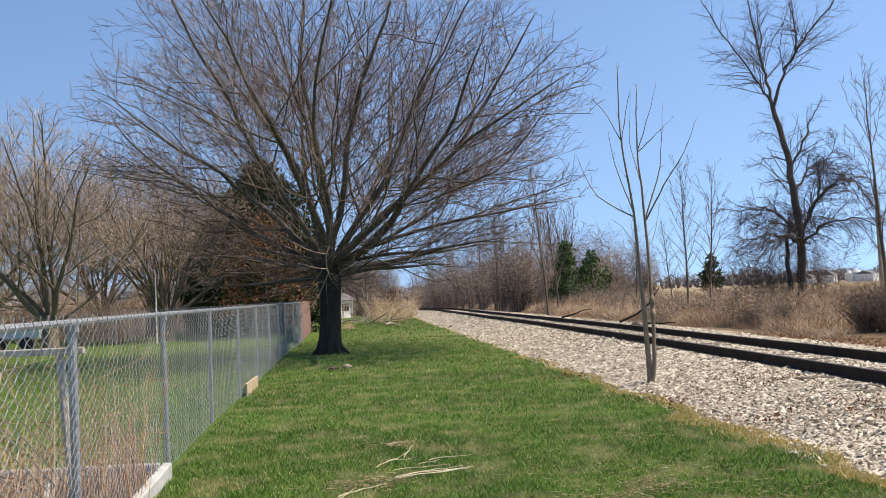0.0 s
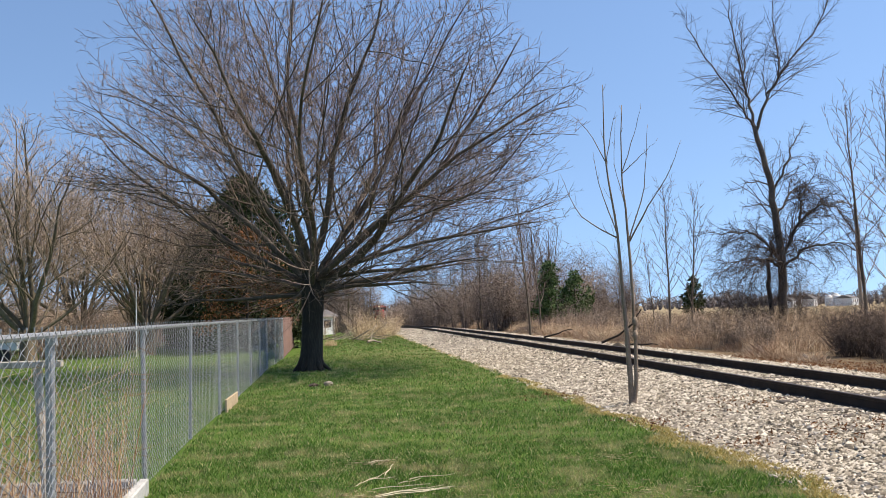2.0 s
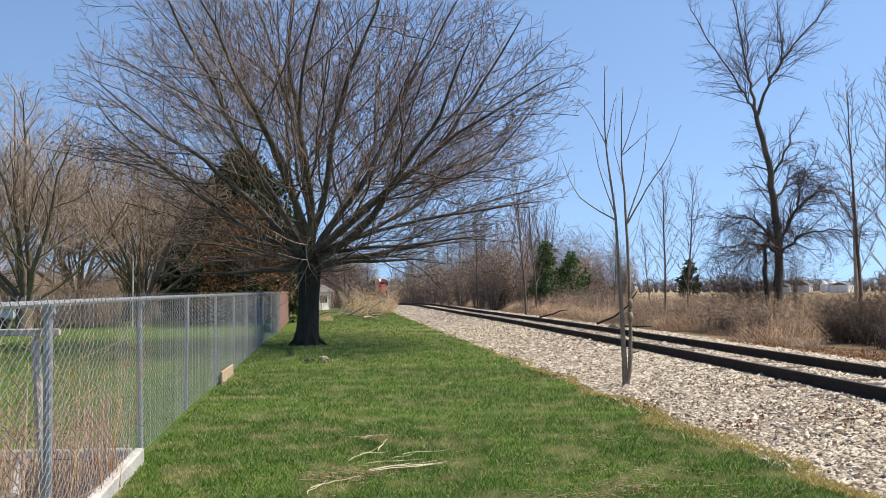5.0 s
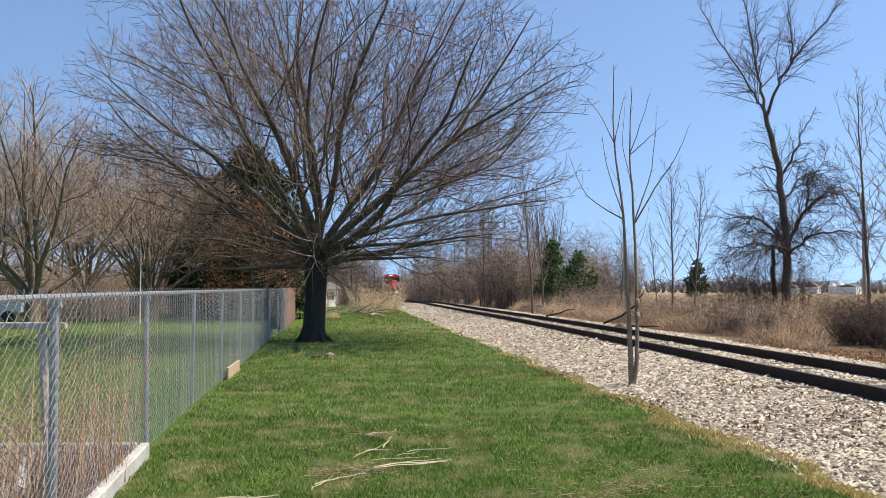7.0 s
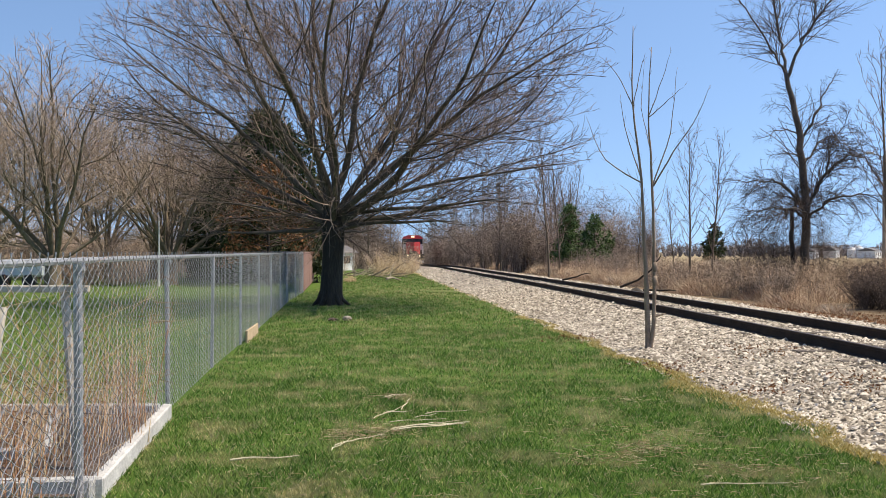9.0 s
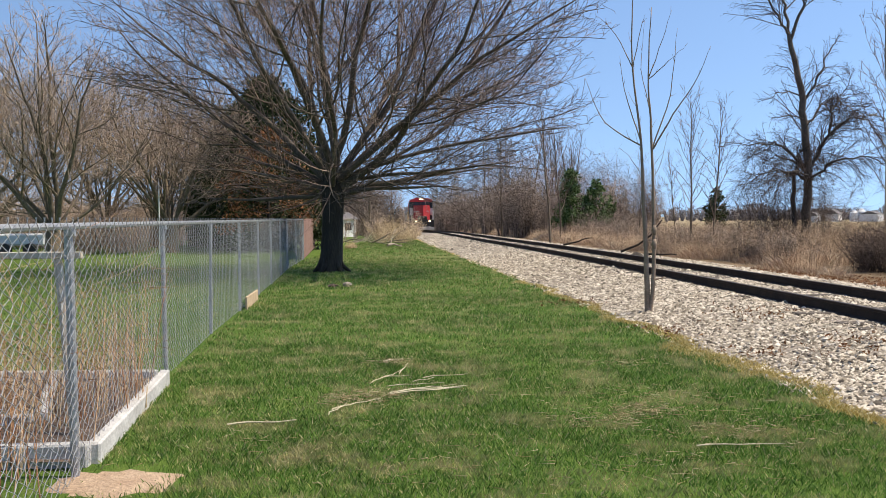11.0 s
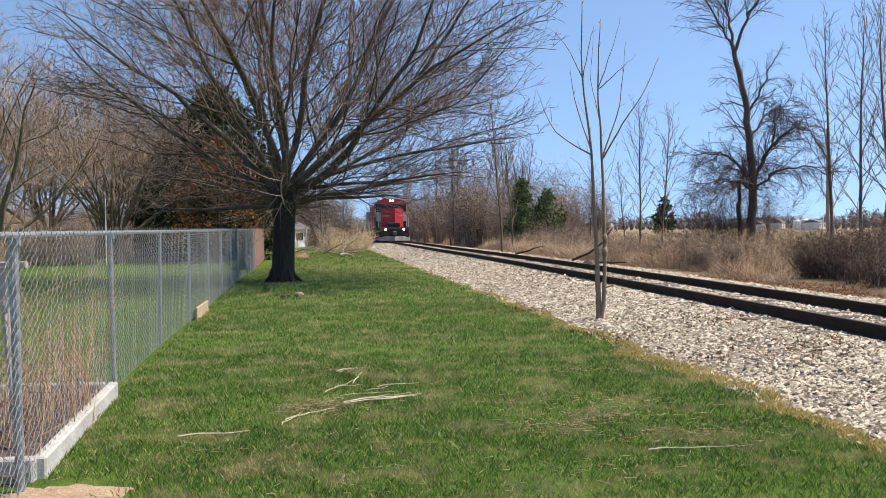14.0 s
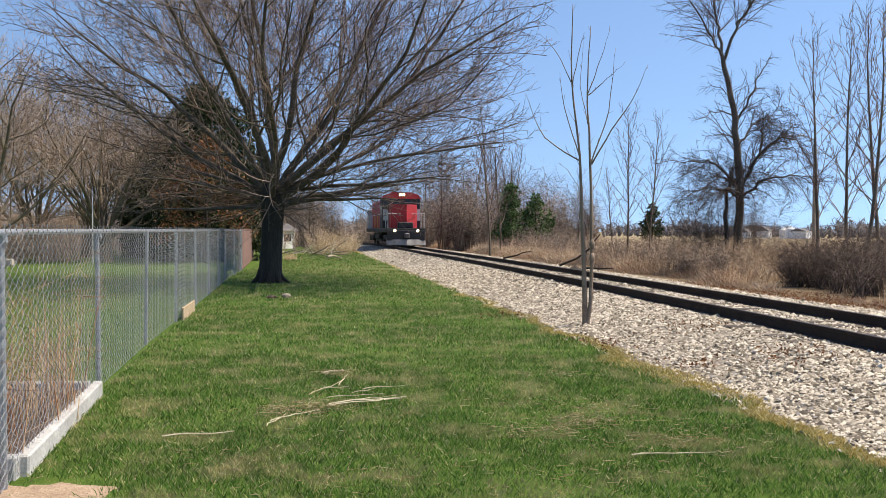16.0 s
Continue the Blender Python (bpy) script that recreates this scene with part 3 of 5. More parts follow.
def spreading_crown(t, rng, fork, leaders, centre, rx, rz, bark, twig, fine=1.0, gaps=(0.5, 0.29, 0.15, 0.1), lift=0.0, bud=None):
    """Leaders fan out of the fork; branches leave them at narrow angles and run outwards until they reach the crown's
    uneven outline, each order shorter and finer, down to the last twigs."""
    wood, twigs, A, B = ([], []), ([], []), [], []

    def inside(p, slack):
        q = ((p.x - centre.x) / rx, (p.y - centre.y) / rx, (p.z - centre.z) / rz)
        rag = 1 + 0.13 * noise.noise(Vector(((p.x - fork.x) * 0.55, (p.y - fork.y) * 0.55, p.z * 0.55)))
        return q[0] ** 2 + q[1] ** 2 + q[2] ** 2 < (rag * slack) ** 2

    def run(p, d, longest, step, pull, wander, up, slack):
        pts, d, gone = [p], d.normalized(), 0.0
        while gone < longest and (gone < step * 1.5 or inside(pts[-1], slack)):
            out = (pts[-1] - fork).normalized()
            d = (d + out * pull + Vector((rng.gauss(0, wander), rng.gauss(0, wander), rng.gauss(0, wander) + up))).normalized()
            pts.append(pts[-1] + d * step)
            gone += step
        return pts

    STEP, PULL, WANDER, UP = (0.6, 0.42, 0.26, 0.17), (0.05, 0.06, 0.07, 0.06), (0.095, 0.12, 0.14, 0.17), (0.0, lift - 0.01, 0.025 + lift, 0.05 + lift)
    ANGLE = ((30, 62), (30, 60), (32, 62), (30, 65))

    def grow(p, d, r, level, longest, up=None):
        slack = (0.93, 0.96, 1.0, 1.03)[level] * rng.uniform(0.92, 1.04)
        q = run(p, d, longest, STEP[level], PULL[level], WANDER[level], UP[level] if up is None else up, slack)
        n = len(q) - 1
        L = n * STEP[level]
        tip = (0.012, 0.008, 0.005, 0.0035)[level] * fine
        rad = [tip + (r - tip) * (1 - i / n) ** 0.85 for i in range(n + 1)]
        if level == 0:
            one = ([], [])
            tube(one, q, rad, 7)
            raw("limb", one, bark, t, smooth=True)
        else:
            tube(wood if level == 1 else twigs, q, rad, 5 if level == 1 else 3)
        s, k = L * (0.14 if level == 0 else 0.16) * rng.uniform(0.7, 1.3), rng.randrange(9)
        while s < L:
            f = s / L * n
            i = min(int(f), n - 1)
            a, dd = q[i].lerp(q[i + 1], f - i), q[i + 1] - q[i]
            e = crown_side(rng, dd, k, radians(rng.uniform(*ANGLE[level])))
            if e.z < -0.25 and level < 2:
                e.z *= -0.4
            left = L - s
            if level == 0:
                grow(a, e, min(0.045, 0.45 * rad[i]) * rng.uniform(0.6, 1.0) * fine ** 0.5, 1, 0.6 * left + rng.uniform(0.8, 2.2))
            elif level == 1:
                grow(a, e, min(0.017, 0.55 * rad[i]) * fine, 2, 0.45 * left + rng.uniform(0.35, 0.9))
            elif level == 2:
                grow(a, e, 0.0068 * fine, 3, 0.3 * left + rng.uniform(0.12, 0.4))
            else:
                A.append(a)
                B.append(a + e.normalized() * rng.uniform(0.06, 0.2))
            s += gaps[level] * rng.uniform(0.6, 1.4)
            k += 1

    for az, el, z, r, up in leaders:
        d = Vector((math.cos(az) * math.cos(el), math.sin(az) * math.cos(el), math.sin(el)))
        grow(fork + Vector((0.12 * math.cos(az), 0.12 * math.sin(az), z)), d, r, 0, 30, up)
    tagged(raw("bough", wood, bark, t, smooth=True), kind="stuff")
    tagged(raw("crown", twigs, twig, t), kind="stuff")
    A, B = np.array([list(v) for v in A]), np.array([list(v) for v in B])
    V, F = stick_arrays(A, B, np.full(len(A), 0.0042 * fine))
    tagged(fast_mesh("twig", V, F, twig, t), kind="stuff")
    if bud:
        g = np.random.default_rng(3)
        pick = B[g.random(len(B)) < 0.35]
        V, F = leaf_clumps(g, pick, np.full(len(pick), 0.012), 2, 0.016, 1.0)
        tagged(fast_mesh("bud", V, F, bud, t), "small dark red buds", kind="stuff")


def build_main_tree():
    rng = random.Random(21)
    t = thing("maple_tree", "large leafless maple with a broad fan of limbs on the lawn", "tree", pose(-3.42, 26.0, 0.0))
    V = ([], [])
    prof = [(-0.05, 0.43), (0.1, 0.38), (0.35, 0.34), (0.9, 0.315), (1.6, 0.31), (2.1, 0.335), (2.45, 0.37), (2.9, 0.3)]
    tube(V, [Vector((0.03 * math.sin(z), 0, z)) + Vector((0.07, 0, 0)) * z / 2.5 for z, r in prof], [r for z, r in prof], 14)
    for k in range(7):
        a = k * 0.9 + rng.uniform(-0.2, 0.2)
        d = Vector((math.cos(a), math.sin(a), 0))
        tube(V, [d * 0.27 + Vector((0, 0, 0.42)), d * 0.35 + Vector((0, 0, 0.19)), d * (0.5 + rng.uniform(0, 0.2)) + Vector((0, 0, -0.03))], [0.07, 0.075, 0.03], 7)
    # crown shade on the trunk is part of this bark colour
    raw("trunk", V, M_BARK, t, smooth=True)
    leaders = []
    for k in range(11):
        el = radians(86 - 5.4 * k + rng.uniform(-3, 3))
        leaders.append((k * 2.39996 + 0.5, el, 0.25 + 0.03 * (11 - k), rng.uniform(0.08, 0.13), -0.004))
    for k in range(7):
        leaders.append((k * 2.39996 + rng.uniform(-0.3, 0.3), radians(rng.uniform(10, 27)), rng.uniform(-0.1, 0.35), rng.uniform(0.06, 0.09), 0.0))
    # the long low boughs towards the track and the fence
    leaders += [(0.05, radians(20), 0.0, 0.13, -0.01), (-0.45, radians(34), 0.15, 0.12, 0.0), (3.2, radians(8), -0.05, 0.085, 0.0), (3.0, radians(30), 0.2, 0.1, 0.0), (0.25, radians(44), 0.3, 0.12, 0.0),
                (-0.25, radians(22), 0.0, 0.08, -0.006), (0.4, radians(18), 0.0, 0.075, -0.006)]
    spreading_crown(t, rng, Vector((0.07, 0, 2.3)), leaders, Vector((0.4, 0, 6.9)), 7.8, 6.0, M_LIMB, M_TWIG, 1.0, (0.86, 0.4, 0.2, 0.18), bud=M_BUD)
    # tangle of short shoots round the fork
    tangle = ([], [])
    for k in range(70):
        az, z = rng.uniform(0, 6.28), rng.uniform(2.0, 3.0)
        d = Vector((math.cos(az), math.sin(az), rng.uniform(-0.3, 0.45)))
        q = curve_pts(rng, Vector((0.07, 0, z)) + Vector((d.x, d.y, 0)) * 0.25, d, rng.uniform(0.7, 2.6), 6, -0.01, 0.2)
        tube(tangle, q, taper(0.013, 6), 3)
        sprout(rng, tangle, q, 0.01, [(0.2, 0.7, 0.4, 0.3, 3, 0.0, 0.006), (0.14, 0.7, 0.4, 0.15, 1, 0.0, 0.004)])
    for x, y, z, L in ((0.3, 0, 2.2, 1.5), (-0.25, -0.2, 2.25, 1.2)):
        q = curve_pts(rng, (x, y, z), (1 if x > 0 else -1, 0.1, -0.25), L, 7, -0.03, 0.2)
        tube(tangle, q, taper(0.045, 7, 0.2), 5)
    tagged(raw("shoot", tangle, M_TWIG, t), kind="stuff")


def bare_tree(name, label, m, seed, H, r, h0, limbs, reach, el, spec, bark, twig, lean=(0, 0), shape=0.7, group=""):
    """A leafless tree with a leader: limbs from h0 of its height up, reach metres long at the widest."""
    rng = random.Random(seed)
    t = thing(name, label, "tree", m, group)
    n = 12
    pts = [Vector((0, 0, -0.05))]
    d = Vector((lean[0], lean[1], 1)).normalized()
    for i in range(n):
        d = (d + Vector((rng.gauss(0, 0.035), rng.gauss(0, 0.035), 0.03))).normalized()
        pts.append(pts[-1] + d * (H / n))
    lv = ([], [])
    tube(lv, pts, [r * (1.25 if i == 0 else 1) * (1 - i / n) ** 0.75 + 0.008 for i in range(n + 1)], 8)
    raw("trunk", lv, bark, t, smooth=True)
    crown = ([], [])
    for k in range(limbs):
        f = h0 + (1 - h0) * (k + rng.random()) / limbs
        i = min(int(f * n), n - 1)
        p = pts[i].lerp(pts[i + 1], f * n - i)
        az = k * 2.39996 + rng.uniform(-0.4, 0.4)
        e = radians(el[0] + (el[1] - el[0]) * (f - h0) / (1 - h0) + rng.uniform(-10, 10))
        dd = Vector((math.cos(az) * math.cos(e), math.sin(az) * math.cos(e), math.sin(e)))
        s = (f - h0) / (1 - h0)
        L = reach * (math.sin(math.pi * min(1, 0.25 + 0.75 * s)) ** shape) * rng.uniform(0.65, 1.1) + 0.3
        q = curve_pts(rng, p, dd, L, 6, 0.04, 0.1)
        rr = max(0.01, r * 0.3 * (1 - s) ** 0.8 + 0.004)
        tube(crown, q, taper(rr, 6, 0.2), 5)
        sprout(rng, crown, q, rr, spec)
    tagged(raw("crown", crown, twig, t), kind="stuff")
    return t


build_main_tree()


def bend(rng, pts, jitter, steps=4):
    """A line through the points, rounded and slightly uneven."""
    out, n = [], len(pts)
    for i in range(n - 1):
        a, b, c, d = pts[max(i - 1, 0)], pts[i], pts[i + 1], pts[min(i + 2, n - 1)]
        for k in range(steps):
            s = k / steps
            out.append(0.5 * ((2 * b) + (c - a) * s + (2 * a - 5 * b + 4 * c - d) * s * s + (3 * b - a - 3 * c + d) * s ** 3) + (Vector((rng.gauss(0, jitter), rng.gauss(0, jitter), rng.gauss(0, jitter))) if out else Vector()))
    return out + [pts[-1]]


def limbed_tree(name, label, m, seed, stems, limbs, spec, bark, twig, jitter):
    """A tree from the lines of its stems (points, foot radius, top radius) and limbs (points, radius, twig orders to leave off)."""
    rng = random.Random(seed)
    t = thing(name, label, "tree", m)
    crown = ([], [])
    for pts, r0, r1 in stems:
        q = bend(rng, [Vector(p) for p in pts], jitter * 0.5)
        n = len(q) - 1
        lv = ([], [])
        tube(lv, q, [(r1 + (r0 - r1) * (1 - i / n)) * (1.18 if i == 0 else 1) for i in range(n + 1)], 9)
        raw("stem", lv, bark, t, smooth=True)
        sprout(rng, crown, q[len(q) * 2 // 5:], r1, spec[-2:])
    for pts, r, skip in limbs:
        q = bend(rng, [Vector(p) for p in pts], jitter)
        lv = ([], [])
        tube(lv, q, taper(r, len(q) - 1, 0.16), 6)
        raw("limb", lv, bark, t, smooth=True)
        sprout(rng, crown, q, r, spec[skip:])
    tagged(raw("crown", crown, twig, t), kind="stuff")
    return t


def build_sapling():
    limbs = [([(-0.11, 0, 2.66), (-0.66, 0.1, 3.04), (-0.98, 0.15, 3.75)], 0.014, 0), ([(-0.12, 0, 2.74), (-0.41, -0.15, 3.53), (-0.49, -0.2, 4.05)], 0.011, 0),
             ([(-0.24, 0, 3.88), (-0.5, 0.1, 4.45), (-0.78, 0.15, 4.75)], 0.009, 0), ([(-0.24, 0, 3.9), (-0.14, -0.1, 4.5), (-0.07, -0.12, 4.72)], 0.008, 0),
             ([(0.01, 0, 3.75), (0.23, 0, 4.35), (0.37, 0, 4.8)], 0.009, 0), ([(0.01, 0, 3.72), (0.3, -0.15, 3.98), (0.54, -0.2, 4.2)], 0.009, 0),
             ([(0.03, 0, 3.2), (-0.06, 0.2, 3.9), (0.0, 0.25, 4.7)], 0.008, 0), ([(0.07, 0, 2.62), (0.38, 0.1, 3.5), (0.5, 0.12, 4.55)], 0.013, 0),
             ([(0.08, 0, 2.6), (0.38, -0.1, 3.15), (0.68, -0.15, 3.6), (0.94, -0.2, 4.2)], 0.015, 0), ([(-0.1, 0, 2.2), (-0.3, 0.05, 2.5), (-0.42, 0.1, 2.62)], 0.006, 0),
             ([(0.08, 0, 2.1), (0.26, 0.1, 2.5), (0.34, 0.1, 2.9)], 0.006, 0), ([(-0.09, 0, 1.8), (-0.28, 0, 2.15), (-0.33, 0, 2.3)], 0.005, 0)]
    t = limbed_tree("sapling", "slender leafless twin-stemmed sapling at the ballast's edge", pose(3.26, 14.1, 0.06), 4,
                    [([(0.0, 0, -0.08), (-0.02, 0, 0.6), (-0.045, 0, 1.3), (-0.075, 0.02, 2.0), (-0.11, 0.02, 2.74), (-0.25, 0.02, 3.96), (-0.24, 0.03, 5.2)], 0.048, 0.006),
                     ([(0.03, -0.02, 0.0), (0.075, -0.02, 0.35), (0.09, -0.02, 1.2), (0.075, 0, 2.25), (0.04, 0, 3.1), (0.0, 0, 3.78), (0.05, 0, 4.85)], 0.04, 0.006)],
                    limbs, [(0.5, 0.5, 0.12, 0.1, 2, 0.05, 0.004)], M_SAPLING, M_SAPLING, 0.005)
    for z in (1.08, 1.3):
        lv = ([], [])
        tube(lv, [Vector((0.1, -0.04, z - 0.07)), Vector((0.09, -0.05, z)), Vector((0.1, -0.04, z + 0.08))], [0.03, 0.05, 0.025], 7)
        raw("burl", lv, M_SAPLING, t, smooth=True)
    lv = ([], [])
    tube(lv, [Vector((0.09, -0.02, 0.5)), Vector((0.18, -0.06, 0.53)), Vector((0.26, -0.06, 0.56))], [0.014, 0.012, 0.008], 6)
    raw("snag", lv, M_SAPLING, t, smooth=True)


def build_tall_tree():
    stem = [(-0.05, 0, -0.1), (0.0, 0, 1.2), (0.04, 0, 3.6), (-0.12, 0, 5.8), (-0.45, 0, 7.6), (-0.75, 0, 8.95)]
    limbs = [([(-0.72, 0, 8.8), (-1.2, 0, 9.7), (-1.9, 0.2, 11.0), (-2.8, 0.3, 12.4), (-3.5, 0.4, 14.0)], 0.055, 1), ([(-0.75, 0, 8.9), (-0.9, 0.2, 10.2), (-1.0, 0.4, 11.1), (-1.3, 0.5, 13.3), (-1.4, 0.6, 15.4)], 0.068, 1),
             ([(-0.7, 0, 8.75), (-0.3, -0.2, 10.0), (0.3, -0.3, 11.0), (0.75, -0.4, 11.6), (2.0, -0.5, 13.2), (2.6, -0.6, 14.6)], 0.068, 1), ([(0.3, -0.3, 11.0), (0.35, -0.1, 12.0), (0.35, 0.2, 13.3), (0.5, 0.3, 15.2)], 0.04, 1),
             ([(-1.0, 0.4, 11.1), (-0.7, 0.8, 12.2), (-0.75, 1.0, 13.8)], 0.04, 1),
             ([(0.04, 0, 3.4), (0.5, -0.2, 4.4), (1.13, -0.4, 5.2), (1.9, -0.6, 5.5), (2.7, -0.8, 4.8)], 0.085, 0), ([(0.8, -0.3, 4.8), (1.1, 0.1, 5.8), (1.85, 0.3, 7.0)], 0.06, 0),
             ([(0.02, 0, 3.5), (-0.6, 0.1, 4.1), (-1.2, 0.3, 4.55), (-1.7, 0.3, 4.45), (-2.7, 0.5, 4.6)], 0.07, 0), ([(0.02, 0, 2.8), (-0.4, -0.3, 3.2), (-1.4, -0.5, 3.4), (-2.7, -0.7, 3.2)], 0.07, 0),
             ([(-0.15, 0, 6.2), (0.5, 0.2, 7.2), (1.0, 0.3, 8.2), (1.5, 0.4, 9.0)], 0.055, 1), ([(-0.2, 0, 6.4), (-0.9, 0.2, 6.6), (-1.8, 0.3, 6.3)], 0.035, 1), ([(-0.05, 0, 5.2), (0.7, 0.6, 6.0), (1.5, 0.9, 6.4), (2.3, 1.1, 6.0)], 0.055, 0),
             ([(0.0, 0, 3.2), (0.3, 0.8, 3.9), (0.9, 1.7, 4.3), (1.7, 2.2, 3.9)], 0.07, 0), ([(0.0, 0, 3.0), (0.6, -0.8, 3.6), (1.5, -1.6, 3.9), (2.3, -1.9, 3.5)], 0.07, 0), ([(0.0, 0, 3.3), (-0.3, 1.0, 4.0), (-1.0, 1.9, 4.1)], 0.06, 0),
             ([(0.0, 0, 2.6), (-0.3, -0.9, 3.2), (-1.2, -1.5, 3.3), (-2.0, -1.7, 2.9)], 0.055, 0), ([(-0.1, 0, 5.4), (-0.8, -0.3, 5.7), (-1.6, -0.5, 5.5)], 0.03, 1), ([(-0.3, 0, 7.2), (-0.9, 0, 7.7), (-1.5, 0.1, 7.6)], 0.025, 1)]
    limbed_tree("cottonwood_tree", "tall leaning leafless tree forking high above dry weeds", pose(14.77, 36.0, 0.0), 31, [(stem, 0.215, 0.09), ([(-0.35, 0.2, -0.1), (-0.42, 0.2, 1.5), (-0.4, 0.2, 2.9), (-0.2, 0.1, 3.9)], 0.12, 0.06)], limbs,
                [(0.1, 0.8, 0.5, 1.0, 5, -0.09, 0.011), (0.13, 0.7, 0.42, 0.5, 3, -0.06, 0.009), (0.15, 0.7, 0.4, 0.26, 2, -0.03, 0.0065)], M_LIMB, M_TWIG_DARK, 0.05)


def shrub_arrays(rng, C, h, spread, stems, shoots, r):
    """Shrubs at the places C: stems that fan out, each with side shoots."""
    n = len(C) * stems
    base = np.repeat(C, stems, 0) + rng.normal(0, 0.12, (n, 3)) * [1, 1, 0]
    hh = np.repeat(h, stems) * rng.uniform(0.55, 1.1, n)
    a = rng.uniform(0, 2 * np.pi, n)
    s = spread * hh * rng.uniform(0.1, 1, n)
    tip = base + np.stack([np.cos(a) * s, np.sin(a) * s, hh], 1)
    V1, F1 = stick_arrays(base, tip, r * rng.uniform(0.7, 1.3, n))
    f = rng.uniform(0.25, 0.95, (n, shoots, 1))
    p = (base[:, None] * (1 - f) + tip[:, None] * f).reshape(-1, 3)
    q = p + rng.normal(0, 1, p.shape) * [0.2, 0.2, 0.14] * np.repeat(hh, shoots)[:, None] + np.array([0, 0, 0.1]) * np.repeat(hh, shoots)[:, None]
    V2, F2 = stick_arrays(p, q, np.full(len(p), r * 0.5))
    return np.concatenate([V1, V2]), np.concatenate([F1, F2 + len(V1)])


def evergreen(name, label, m, seed, H, R, material, lowest=0.06, per=70, clumps=170, size=0.22, bushy=1.0):
    rng = np.random.default_rng(seed)
    t = thing(name, label, "tree", m)
    bm = bmesh.new()
    cyl(bm, (0, 0, -0.1), (0, 0, H * 0.92), 0.03 * H * 0.6, 0.02, 8)
    part("trunk", bm, M_BARK, t)
    z = lowest + (1 - lowest) * rng.uniform(0, 1, clumps) ** 1.2
    prof = R * (np.sin(np.pi * np.clip(0.22 + 0.78 * z, 0, 1)) ** 0.75 if bushy >= 1 else (1 - z) ** 0.8 + 0.08)
    a = rng.uniform(0, 2 * np.pi, clumps)
    rr = prof * rng.uniform(0.45, 1.0, clumps)
    C = np.stack([np.cos(a) * rr, np.sin(a) * rr, z * H], 1)
    V, F = leaf_clumps(rng, C, 0.2 * R * rng.uniform(0.6, 1.3, clumps) + 0.1, per, size)
    tagged(fast_mesh("crown", V, F, material, t), kind="stuff")
    SV, SF = stick_arrays(np.stack([0 * a, 0 * a, np.maximum(0.1, C[:, 2] - 0.25 * rr)], 1), C, np.full(clumps, 0.02))
    tagged(fast_mesh("branch", SV, SF, M_TWIG_DARK, t), kind="stuff")
    return t


def on_ground(x, y):
    return np.array([ground_z(a, b) for a, b in zip(x, y)])


def track_xs(y):
    return np.array([track_x(v) for v in y])


build_sapling()
build_tall_tree()

# yard trees behind the fence
def build_yard_tree(seed, m, rx, rz, zc):
    rng = random.Random(seed)
    t = thing("yard_tree", "broad leafless yard tree with several pale mossy stems", "tree", m, "yard trees")
    V = ([], [])
    tube(V, [Vector((0, 0, z)) for z in (-0.1, 0.3, 1.0, 1.5)], [0.42, 0.35, 0.32, 0.24], 10)
    raw("trunk", V, M_PALEBARK, t, smooth=True)
    leaders = [(k * 2.39996 + rng.uniform(-0.3, 0.3), radians(82 - 5.2 * k + rng.uniform(-5, 5)), rng.uniform(-0.2, 0.3), rng.uniform(0.06, 0.13), 0.03) for k in range(9)]
    spreading_crown(t, rng, Vector((0, 0, 1.2)), leaders, Vector((0, 0, zc)), rx, rz, M_PALEBARK, M_TWIG_PALE, 1.28, (0.7, 0.4, 0.24, 0.32), 0.03)
    return t


yard_trees = [build_yard_tree(41, pose(-16.6, 37.0, 0), 4.3, 5.2, 5.2), build_yard_tree(43, pose(-13.2, 42.0, 0), 4.0, 4.6, 4.8)]
for k, (x, y, rz, s) in enumerate(((-21.5, 39.0, 230, 1.0), (-16.6, 50.0, 70, 1.1), (-24.5, 47.0, 300, 1.15), (-13.6, 58.0, 10, 1.0), (-28.0, 42.0, 160, 1.05), (-20.2, 52.0, 190, 1.15), (-11.8, 52.0, 250, 0.9))):
    copy_thing(yard_trees[k % 2], pose(x, y, 0, 0, 0, rz) @ Matrix.Diagonal((s, s, s, 1)))
evergreen("cedar_tree", "dense dark green cedar behind the fence", pose(-9.3, 45.5, 0), 51, 8.5, 3.5, M_NEEDLE, 0.05, 120, 300, 0.2)
evergreen("cedar_tree", "dense dark green cedar behind the fence", pose(-12.6, 50.0, 0), 52, 6.2, 2.4, M_NEEDLE, 0.03, 90, 150, 0.2)
evergreen("oak_tree", "young oak holding rust-brown dead leaves", pose(-8.3, 41.0, 0), 53, 5.6, 2.4, M_RUST, 0.2, 46, 110, 0.11)
evergreen("pine_tree", "small green pine in the brush across the track", pose(8.5, 60.0, 0), 54, 4.7, 1.35, M_PINE, 0.25, 70, 70, 0.15, 0.5)
evergreen("pine_tree", "small green pine in the brush across the track", pose(10.35, 60.5, 0), 55, 4.0, 1.3, M_PINE, 0.35, 70, 45, 0.15, 1.0)
evergreen("pine_tree", "small dark pine at the field's edge", pose(23.7, 77.0, 0), 56, 3.9, 0.95, M_NEEDLE, 0.15, 30, 50, 0.25, 1.0)

